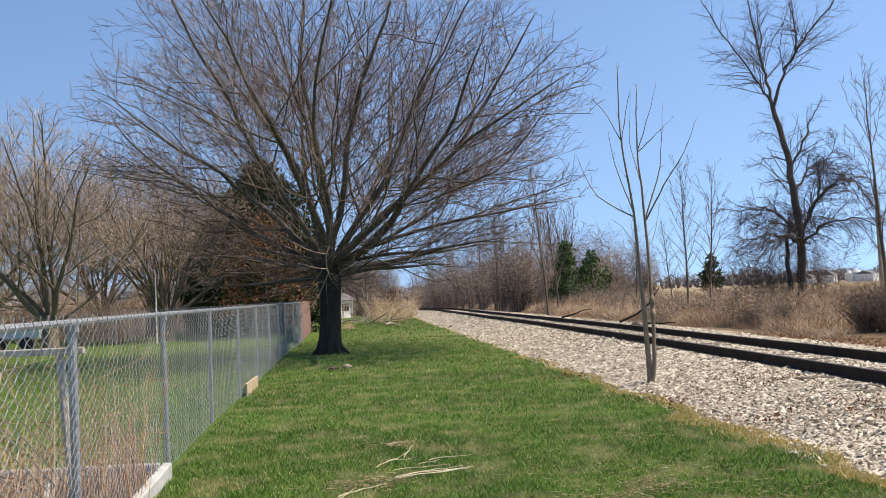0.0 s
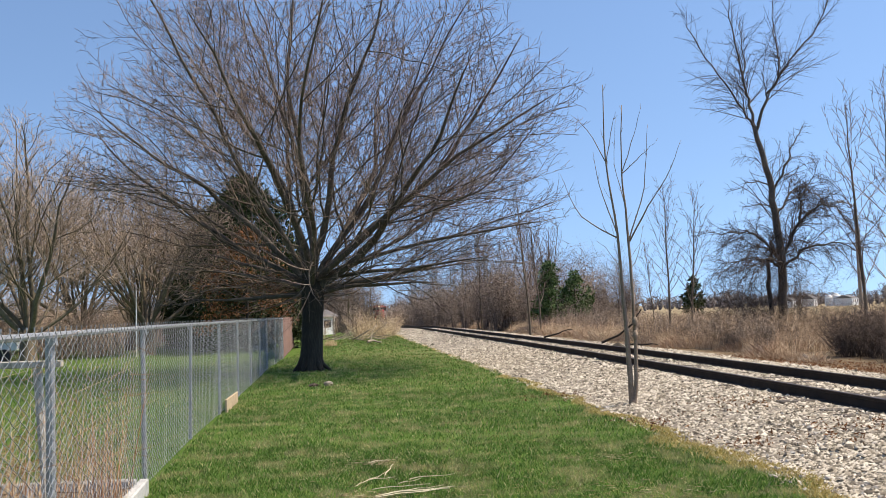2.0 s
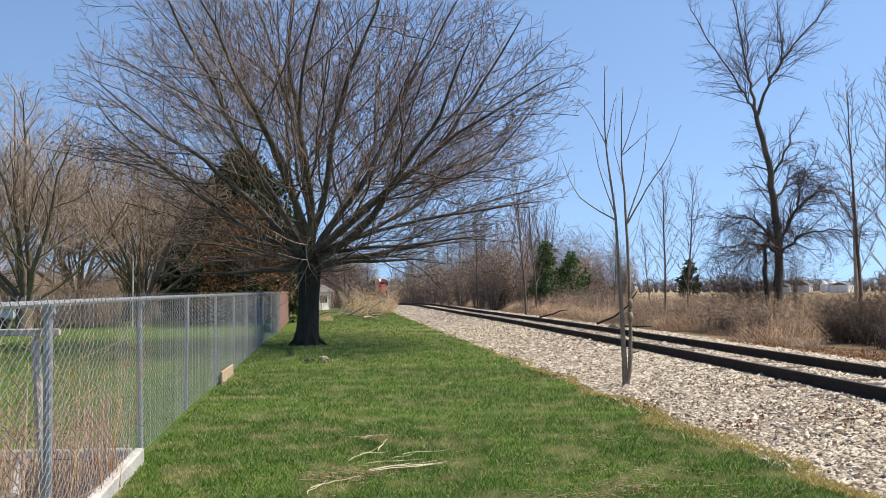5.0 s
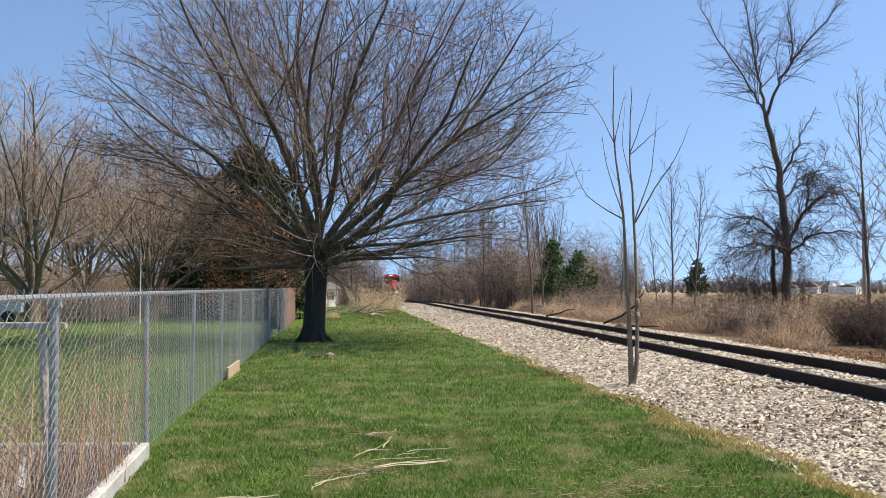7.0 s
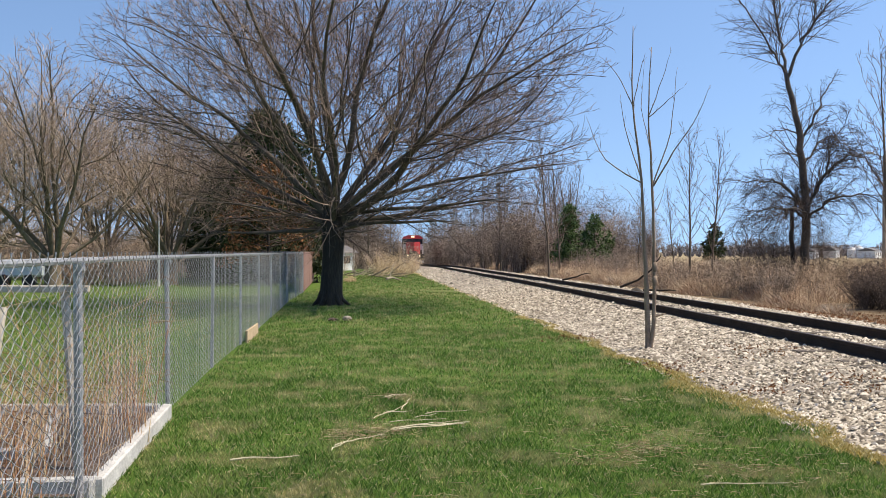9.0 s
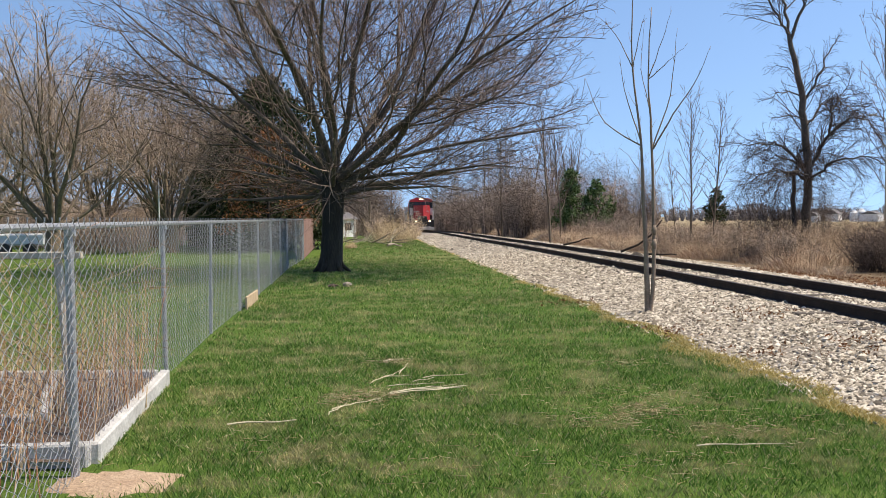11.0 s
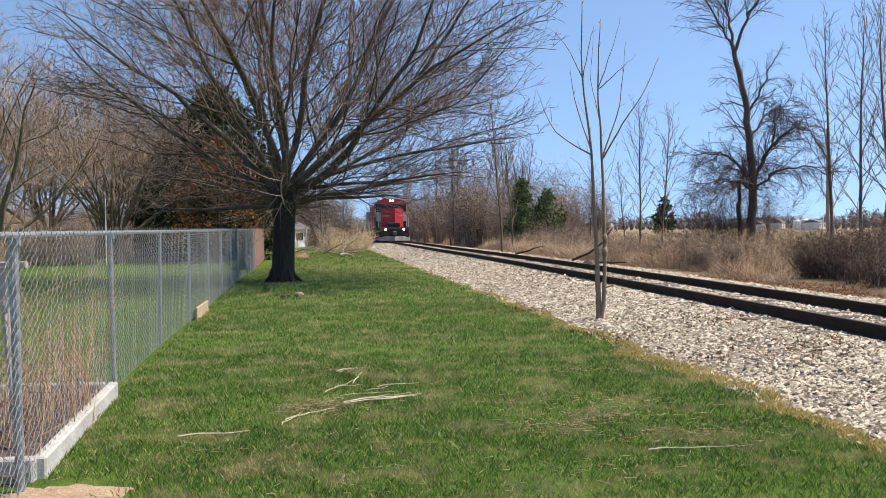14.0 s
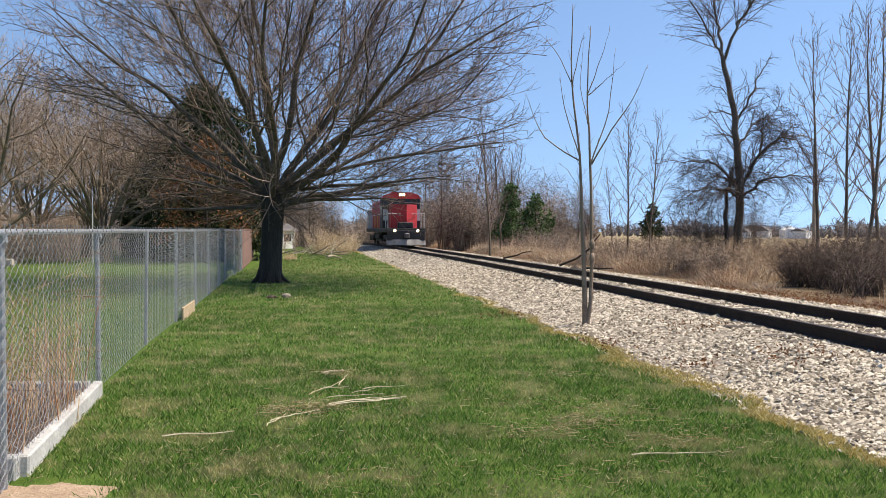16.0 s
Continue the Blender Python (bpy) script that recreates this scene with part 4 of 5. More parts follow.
# slender trees along the far side of the track
SLIM = [(0.35, 0.55, 0.4, 0.5, 4, 0.05, 0.011), (0.3, 0.55, 0.4, 0.25, 2, 0.03, 0.006)]
slim = bare_tree("young_tree", "slender leafless young tree in dry weeds", pose(5.95, 50.0, 0), 61, 8.5, 0.06, 0.22, 26, 2.4, (45, 72), SLIM, M_PALEBARK, M_TWIG, group="young trees beyond the track")
for x, y, rz, s in ((11.15, 40.0, 100, 0.82), (12.35, 40.5, 220, 0.8), (7.6, 58.0, 40, 0.95), (9.2, 66.0, 140, 0.9), (4.6, 72.0, 300, 1.0), (13.6, 52.0, 10, 0.6), (10.4, 47.0, 260, 0.55)):
    copy_thing(slim, pose(x, y, 0, 0, 0, rz) @ Matrix.Diagonal((s, s, s, 1)))
edge = bare_tree("ash_tree", "leafless tree with upright limbs beyond the brambles", pose(17.2, 34.0, 0), 66, 9.4, 0.07, 0.2, 22, 3.0, (45, 75), SLIM, M_PALEBARK, M_TWIG)
for x, y, rz, s in ((16.3, 30.0, 150, 0.92), (15.3, 27.0, 260, 0.9), (18.6, 32.0, 40, 1.05)):
    copy_thing(edge, pose(x, y, 0, 0, 0, rz) @ Matrix.Diagonal((s, s, s, 1)))

# woods that close the line in the distance, both sides
FARW = [(0.5, 0.65, 0.4, 0.7, 3, 0.03, 0.02), (0.42, 0.65, 0.4, 0.45, 1, 0.02, 0.013)]
protos = [bare_tree("wood_tree", "leafless grey-brown tree of the lineside wood", pose(6.0 + 3 * k, 88.0 + 6 * k, ground_z(0, 88 + 6 * k)), 70 + k, 10.5 + k, 0.1, 0.12, 24, 3.6, (35, 70), FARW, M_PALEBARK, M_TWIG_GREY, group="lineside wood") for k in range(3)]
rng = random.Random(77)
for k in range(80):
    y = 82 + 150 * (k / 80) ** 1.15 + rng.uniform(-3, 3)
    right = k % 3 != 0
    u = rng.uniform(5.0, 16) if right else -rng.uniform(5.5, 16)
    if not right and y < 110:
        u -= 4
    s = rng.uniform(0.62, 0.98) * (0.9 if not right else 1.0)
    copy_thing(protos[k % 3], pose(track_x(y) + u, y, ground_z(0, y), 0, 0, rng.uniform(0, 360)) @ Matrix.Diagonal((s, s, s, 1)))
for k in range(26):
    y = 86 + 60 * rng.random()
    s = rng.uniform(0.7, 0.98)
    copy_thing(protos[k % 3], pose(track_x(y) - rng.uniform(5.5, 20), y, ground_z(0, y), 0, 0, rng.uniform(0, 360)) @ Matrix.Diagonal((s, s, s, 1)))
for x, y, s in ((-6.6, 75.0, 0.72), (-10.2, 68.0, 0.7), (-12.5, 80.0, 0.8), (-5.4, 88.0, 0.7)):
    copy_thing(protos[1], pose(x, y, ground_z(x, y), 0, 0, s * 900) @ Matrix.Diagonal((s, s, s, 1)))


def brush(name, label, material, seed, xs, ys, h, spread, stems, shoots, r):
    g = np.random.default_rng(seed)
    C = np.stack([xs, ys, on_ground(xs, ys) - 0.03], 1)
    V, F = shrub_arrays(g, C, h, spread, stems, shoots, r)
    return tagged(fast_mesh(name, V, F, material), label, "brush", kind="stuff")


g = np.random.default_rng(90)
n = 620
ys = 27 + 90 * g.uniform(0, 1, n) ** 1.2
xs = track_xs(ys) + 6.3 + g.uniform(0, 1, n) ** 1.3 * (5 + 0.12 * ys)
lim = ys * g.uniform(0.28, 0.445, n)
xs = np.where(xs > lim, lim - g.uniform(0, 5, n), xs)
xs = np.maximum(xs, track_xs(ys) + 5.6)
brush("lineside_thicket", "grey-brown leafless thicket beyond the dry weeds", M_TWIG_GREY, 91, xs, ys, g.uniform(0.9, 1.9, n) * np.where(xs > 0.22 * ys, 0.72, 1.1), 0.45, 9, 9, 0.011)
n = 780
ys = 66 + 140 * g.uniform(0, 1, n) ** 1.4
xs = track_xs(ys) + np.where(g.random(n) < 0.68, 4.3 + 12 * g.uniform(0, 1, n) ** 1.3, -g.uniform(5, 16, n))
ys = np.where(xs < track_xs(ys), np.maximum(ys, 84 + 0.3 * (ys - 70)), ys)
brush("far_thicket", "grey-brown leafless undergrowth of the lineside wood", M_TWIG_GREY, 92, xs, ys, g.uniform(2.2, 6.6, n), 0.28, 12, 13, 0.024)
n = 115
ys = g.uniform(20.0, 26.5, n)
xs = track_xs(ys) + 5.5 + 4.8 * g.uniform(0, 1, n) + np.maximum(0, ys - 23) * 0.5
brush("bramble_heap", "tangled dark red-brown brambles beside the track", M_TWIG_DARK, 93, xs, ys, g.uniform(1.0, 1.75, n), 0.9, 22, 14, 0.008)
n = 11
brush("hawthorn_scrub", "dense dark hawthorn scrub round the tall tree's foot", M_TWIG_DARK, 99, 14.2 + g.normal(0, 1.5, n), 36.5 + g.normal(0, 0.8, n), g.uniform(2.0, 4.4, n), 0.75, 14, 18, 0.011)
n = 190
xs, ys = g.uniform(-40, -9, n), g.uniform(50, 70, n)
brush("yard_hedge", "leafless hedgerow at the back of the yards", M_TWIG_PALE, 94, xs, ys, g.uniform(2.4, 5.0, n), 0.4, 12, 10, 0.024)
n = 60
xs, ys = g.uniform(-19, -15, n), g.uniform(40, 47, n)
brush("yard_shrubs", "bare shrubs under the yard trees", M_TWIG_PALE, 95, xs, ys, g.uniform(1.2, 2.6, n), 0.5, 12, 12, 0.01)
n = 15
xs, ys = g.uniform(-5.0, -2.2, n), g.uniform(55, 62, n)
brush("cut_brush_pile", "pile of pale cut branches and dry stalks beside the track", M_STRAW, 96, xs, ys, g.uniform(0.8, 1.7, n), 1.3, 16, 7, 0.014)
n = 16
brush("scrub", "pale dry scrub around the brush pile", M_TWIG_PALE, 97, g.uniform(-7.5, -2.0, n), g.uniform(60, 72, n), g.uniform(1.0, 2.4, n), 0.4, 16, 10, 0.014)

n = 1150
ys = 29 + 34 * g.uniform(0, 1, n) ** 1.2
xs = track_xs(ys) + 5.2 + g.uniform(0, 1, n) * (0.56 * ys - track_xs(ys) - 5.2)
brush("field_edge_weeds", "brown dry weeds and stalks at the field's edge", M_WEED_DARK, 101, xs, ys, g.uniform(0.6, 1.45, n), 0.3, 9, 6, 0.008)

# dry weeds along the far side
n = 70000
ys = 15 + 100 * g.uniform(0, 1, n) ** 1.6
edge_u = 4.5 + 0.5 * np.sin(ys * 0.7) + 0.3 * np.sin(ys * 1.9)
u = edge_u + np.abs(g.normal(0, 1, n)) * (1.3 + 0.02 * ys)
keep = (ys > 27) | (u < 4.8)
ys, u, edge_u = ys[keep], u[keep], edge_u[keep]
n = len(ys)
xs = track_xs(ys) + u
P = np.stack([xs, ys, on_ground(xs, ys) - 0.02], 1)
grow = np.clip((u - edge_u + 0.25) / 1.2, 0.2, 1)
V, F = blade_arrays(g, P, g.uniform(0.12, 0.5, n) * grow, g.uniform(0.004, 0.008, n) * (1 + ys / 60), 1.1)
tagged(fast_mesh("dry_grass", V, F, M_WEED), "pinkish-tan dry grass along the ballast", "grass", kind="stuff")
n = 6500
ys = 17 + 90 * g.uniform(0, 1, n) ** 1.5
u = 4.9 + 0.5 * np.sin(ys * 0.7) + np.abs(g.normal(0, 1, n)) * (1.2 + 0.02 * ys)
keep = (ys > 27) | (u < 5.0)
xs, ys = (track_xs(ys) + u)[keep], ys[keep]
n = len(xs)
brush("dry_weeds", "tall pale dry weeds along the far side of the track", M_WEED, 98, xs, ys, g.uniform(0.3, 0.85, n), 0.45, 6, 2, 0.005)

# distant tree line at the field's end, its haze painted into the twig colour
n = 1600
a = g.uniform(-1.2, 1.2, n)
d = g.uniform(520, 760, n)
C = np.stack([np.sin(a) * d, np.cos(a) * d, np.full(n, -1.7)], 1)
hh = g.uniform(6.0, 10.5, n) * (0.8 + 0.25 * np.sin(a * 23) * np.sin(a * 57 + 1)) + 2.2
V, F = shrub_arrays(g, C, hh, 0.7, 7, 4, 0.62)
tagged(fast_mesh("distant_tree_line", V, F, M_WOODS), "hazy grey line of distant leafless trees", "tree line", kind="stuff")


# ---- lawn and gravel pieces ----
def fence_x(y):
    return np.interp(y, [p[1] for p in FENCE], [p[0] for p in FENCE])


def build_lawn():
    g = np.random.default_rng(11)
    Vs, Fs, o = [], [], 0
    for y0, y1, dens, h, w in ((3.6, 7.0, 4200, 0.042, 0.0045), (7.0, 11.0, 2400, 0.045, 0.0055), (11.0, 18.0, 900, 0.05, 0.008), (18.0, 34.0, 260, 0.055, 0.014), (34.0, 62.0, 70, 0.06, 0.025)):
        area = (y1 - y0) * 8.5
        n = int(area * dens)
        ys = g.uniform(y0, y1, n)
        fx = fence_x(ys)
        ex = edge_xs(ys) - np.abs(g.normal(0, 0.06, n))
        xs = fx + (ex - fx) * g.uniform(0, 1, n) + 0.03
        # uneven growth: thinner spots
        spot = np.sin(xs * 2.3 + 1.3 * np.sin(ys * 1.1)) * np.sin(ys * 1.9 + np.sin(xs * 1.7)) + 0.6 * np.sin(xs * 6.1 + ys * 3.3)
        keep = g.uniform(0, 1, n) < 0.85 + 0.12 * spot
        keep &= (np.hypot((xs - 0.2) / 2.6, (ys - 35.0) / 6.0) > g.uniform(0.2, 1.3, n)) | (np.sin(ys * 2.1 + 2 * np.sin(xs * 0.9)) > 0.3)
        keep &= (np.hypot((xs + 2.0) / 0.45, (ys - 5.3) / 0.4) > 1 + 0.3 * g.normal(0, 1, n))
        xs, ys, spot = xs[keep], ys[keep], spot[keep]
        n = len(xs)
        P = np.stack([xs, ys, np.full(n, -0.008)], 1)
        V, F = blade_arrays(g, P, h * g.uniform(0.5, 1.35, n) * (1 + 0.05 * spot), w * g.uniform(0.7, 1.4, n), 0.9)
        Vs.append(V)
        Fs.append(F + o)
        o += len(V)
    V, F = np.concatenate(Vs), np.concatenate(Fs)
    tagged(fast_mesh("grass", V, F, M_BLADE), "short green grass blades with thin straw-coloured spots", "grass", kind="stuff")
    n = 30000
    ys = 5.5 + 16 * g.uniform(0, 1, n) ** 1.3
    wide = 0.05 + 0.1 * np.exp(-((ys - 9.6) / 1.3) ** 2)
    xs = edge_xs(ys) - 0.02 + g.normal(0, 1, n) * wide
    thick = g.uniform(0, 1, n) < 0.3 + 0.7 * np.clip(np.exp(-((ys - 9.2) / 2.2) ** 2) + 0.3 * np.sin(ys * 3.0), 0, 1)
    P = np.stack([xs, ys, 0 * xs - 0.004], 1)[thick]
    n = len(P)
    V, F = blade_arrays(g, P, g.uniform(0.025, 0.06, n), g.uniform(0.008, 0.014, n), 1.2)
    tagged(fast_mesh("moss_edge", V, F, M_MOSS), "golden dry moss and grass at the gravel's edge", "moss", kind="stuff")
    n = 30000
    ys = 3 + 30 * g.uniform(0, 1, n) ** 1.5
    xs = fence_x(ys) - 0.05 - g.uniform(0, 1, n) ** 0.8 * (2 + 0.35 * ys)
    keep = ~((ys < 8.5) & (xs > -4.6))
    P = np.stack([xs, ys, 0 * xs - 0.008], 1)[keep]
    n = len(P)
    V, F = blade_arrays(g, P, g.uniform(0.04, 0.09, n), g.uniform(0.008, 0.016, n), 0.8)
    tagged(fast_mesh("yard_grass", V, F, M_BLADE), "green yard grass behind the fence", "grass", kind="stuff")


def stone_shape(seed):
    """A broken chip: an uneven octahedron."""
    r = random.Random(seed)
    pts = [Vector(p) for p in ((1, 0, 0), (-1, 0, 0), (0, 1, 0), (0, -1, 0), (0, 0, 0.75), (0, 0, -0.75))]
    pts = [p * r.uniform(0.65, 1.2) + Vector((r.uniform(-0.3, 0.3), r.uniform(-0.3, 0.3), r.uniform(-0.2, 0.2))) for p in pts]
    F = [(0, 2, 4), (2, 1, 4), (1, 3, 4), (3, 0, 4), (2, 0, 5), (1, 2, 5), (3, 1, 5), (0, 3, 5)]
    return pts, F


def build_stones():
    g = np.random.default_rng(13)
    shapes = [np.array([list(p) for p in stone_shape(k)[0]]) for k in range(8)]
    F0 = np.array(stone_shape(0)[1][:4])
    Vs = []
    for y0, y1, n, s in ((5.5, 9.0, 26000, 0.017), (5.5, 12.0, 38000, 0.019), (12.0, 20.0, 34000, 0.022), (20.0, 36.0, 26000, 0.026), (36.0, 75.0, 14000, 0.034)):
        ys = g.uniform(y0, y1, n)
        grid = np.linspace(y0, y1, 60)
        e0 = np.interp(ys, grid, np.array([edge_x(v) - track_x(v) for v in grid]))
        uu = e0 + (4.2 - e0) * g.uniform(0, 1, n)
        uu = np.where(uu < e0 + 0.4, uu + g.normal(0, 0.1, n), uu)
        xs = np.interp(ys, grid, track_xs(grid)) + uu
        zs = np.array([bed_z(a, b) for a, b in zip(uu, ys)]) + s * 0.2
        size = s * g.lognormal(0, 0.35, n)
        a = g.uniform(0, 2 * np.pi, n)
        ca, sa = np.cos(a), np.sin(a)
        S = np.stack([shapes[k] for k in g.integers(0, 8, n)])
        X = (S[..., 0] * ca[:, None] - S[..., 1] * sa[:, None]) * size[:, None]
        Y = (S[..., 0] * sa[:, None] + S[..., 1] * ca[:, None]) * size[:, None] * g.uniform(0.6, 1.2, n)[:, None]
        Z = S[..., 2] * size[:, None] * g.uniform(0.5, 1.1, n)[:, None]
        rail = np.minimum(np.abs(uu - 0.7535), np.abs(uu + 0.7535)) < 0.1
        V = np.stack([X + xs[:, None], Y + ys[:, None], Z + zs[:, None]], 2)[~rail]
        Vs.append(V.reshape(-1, 3))
    V = np.concatenate(Vs)
    n = len(V) // 6
    F = (np.arange(n)[:, None, None] * 6 + F0[None]).reshape(-1, 3)
    tagged(fast_mesh("crushed_stone", V, F, M_STONE, ballast), kind="stuff")
    meshes = []
    for k in range(8):
        p, f = stone_shape(k + 20)
        meshes.append(mesh_of("stone", [tuple(q * 0.027) for q in p], f, M_STONE_ONE))
    for k in range(290):
        y = 5.6 + 5.5 * g.random()
        u = -3.3 + 2.3 * g.random()
        o = new("stone", meshes[k % 8])
        o.parent = ballast
        s = g.uniform(0.7, 1.5)
        o.matrix_basis = pose(track_x(y) + u, y, bed_z(u, y) + 0.02, g.uniform(-25, 25), g.uniform(-25, 25), g.uniform(0, 360)) @ Matrix.Diagonal((s, s, s * 0.8, 1))


def stone_one():
    m, nt, bsdf, co = begin("limestone_piece")
    info = nt.nodes.new("ShaderNodeObjectInfo")
    r = ramp_node(nt, [(0, (0.2, 0.17, 0.13)), (0.5, (0.48, 0.42, 0.34)), (1, (0.68, 0.62, 0.53))])
    nt.links.new(info.outputs["Random"], r.inputs["Fac"])
    nz = noise_node(nt, co, 60.0)
    gr = ramp_node(nt, [(0.3, (0.75,) * 3), (0.7, (1.05,) * 3)])
    nt.links.new(nz.outputs["Fac"], gr.inputs["Fac"])
    nt.links.new(mix_node(nt, 1.0, r.outputs["Color"], gr.outputs["Color"], "MULTIPLY"), bsdf.inputs["Base Color"])
    bsdf.inputs["Roughness"].default_value = 0.92
    return m


M_STONE_ONE = stone_one()


# ---- garden behind the fence ----
def build_beds():
    b = thing("raised_bed", "raised garden bed with pale concrete edging and bare soil", "garden bed")
    ang = math.degrees(math.atan2(0.34, -2.69)) - 180

    def wall(p, q, h=0.14, w=0.09):
        p, q = Vector((*p, 0)), Vector((*q, 0))
        d = q - p
        bm = bmesh.new()
        box(bm, (0, -w / 2, -0.05), (d.length, w / 2, h), 0.012)
        o = part("edging", bm, M_CONC, b)
        o.matrix_basis = Matrix.Translation(p) @ Matrix.Rotation(math.atan2(d.y, d.x), 4, "Z")
    wall((-2.28, 5.66), (-2.70, 8.42))
    wall((-2.77, 8.40), (-4.9, 8.36))
    wall((-2.29, 5.63), (-4.6, 5.4), 0.15, 0.1)
    wall((-3.05, 6.6), (-3.72, 8.3), 0.13)
    wall((-3.1, 6.55), (-4.7, 6.45), 0.13)
    V, F = [], []
    nx, ny = 26, 26
    for j in range(ny):
        for i in range(nx):
            x, y = -4.8 + 2.5 * i / (nx - 1), 5.5 + 2.85 * j / (ny - 1)
            xm = -2.33 - (y - 5.66) * 0.152
            V.append((min(x, xm), y, 0.06 + 0.03 * noise.noise((x * 4, y * 4, 0))))
    for j in range(ny - 1):
        for i in range(nx - 1):
            F.append((j * nx + i, j * nx + i + 1, (j + 1) * nx + i + 1, (j + 1) * nx + i))
    raw("soil", (V, F), M_SOIL, b, smooth=True)
    g = np.random.default_rng(17)
    n = 36
    C = np.stack([g.uniform(-4.6, -2.55, n), g.uniform(5.7, 8.2, n), np.full(n, 0.04)], 1)
    C[:, 0] = np.minimum(C[:, 0], -2.42 - (C[:, 1] - 5.66) * 0.152)
    V, F = shrub_arrays(g, C, g.uniform(0.3, 1.0, n), 0.28, 7, 3, 0.0045)
    tagged(fast_mesh("dry_stalks", V, F, M_STRAW), "dry pale stalks standing in the garden bed", "dead plants", kind="stuff")
    n = 26
    C = np.stack([g.uniform(-3.2, -2.3, n), g.uniform(4.3, 8.3, n), np.full(n, 0.03)], 1)
    C[:, 0] = np.minimum(C[:, 0], np.interp(C[:, 1], [p[1] for p in FENCE], [p[0] for p in FENCE]) - 0.22)
    V, F = shrub_arrays(g, C, g.uniform(0.7, 1.5, n), 0.2, 6, 7, 0.0052)
    tagged(fast_mesh("dead_vines", V, F, M_VINE), "reddish-brown dead vines climbing the fence", "vine", kind="stuff")
    t = thing("trellis", "weathered wooden garden trellis leaning behind the fence", "trellis")
    for (a, c, r) in (((-2.63, 4.75, 0), (-2.66, 5.2, 1.27), 0.03), ((-2.62, 6.2, 0), (-2.79, 6.35, 1.33), 0.036), ((-3.9, 6.3, 0), (-3.95, 6.35, 1.33), 0.024)):
        bm = bmesh.new()
        cyl(bm, a, c, r, r * 0.9, 8)
        part("post", bm, M_PALEWOOD, t)
    bm = bmesh.new()
    box(bm, (-4.1, 6.3, 1.31), (-2.6, 6.35, 1.36), 0.006)
    part("crossbar", bm, M_PALEWOOD, t)
    bd = thing("board", "short tan board set on edge under the fence", "board")
    bm = bmesh.new()
    L = 1.65
    box(bm, (0, -0.02, -0.02), (L, 0.02, 0.22), 0.006)
    o = part("plank", bm, M_NEWWOOD, bd)
    o.matrix_basis = Matrix.Translation((-3.49, 15.3, 0)) @ Matrix.Rotation(math.atan2(1.7, -0.17), 4, "Z")
    V, F = [], []
    n = 40
    V.append((-2.0, 5.25, 0.022))
    for ring in (0.5, 1.0):
        for k in range(n):
            a = 2 * math.pi * k / n
            rr = ring * (1 + 0.35 * noise.noise((math.cos(a) * 2, math.sin(a) * 2, 7)) + 0.3 * noise.noise((math.cos(a) * 6, math.sin(a) * 6, 3)))
            V.append((-2.0 + 0.42 * rr * math.cos(a), 5.25 + 0.34 * rr * math.sin(a), 0.02 if ring < 1 else -0.01))
    for k in range(n):
        F.append((0, 1 + k, 1 + (k + 1) % n))
        F.append((1 + k, 1 + n + k, 1 + n + (k + 1) % n, 1 + (k + 1) % n))
    tagged(raw("bare_earth", (V, F), M_SAND, smooth=True), "patch of bare sandy earth worn in the lawn", "earth", kind="structure")


M_PALEWOOD = surface("bleached_wood", (0.42, 0.37, 0.3), (0.6, 0.55, 0.46), 6.0, 0.9, 0, 0.5, 40.0, 0.35, stretch=(1, 1, 0.2))
M_VINE = island_mat("dead_vine", [(0, (0.14, 0.065, 0.035)), (0.5, (0.34, 0.19, 0.1)), (1, (0.5, 0.4, 0.28))], 0.8, 0.2)


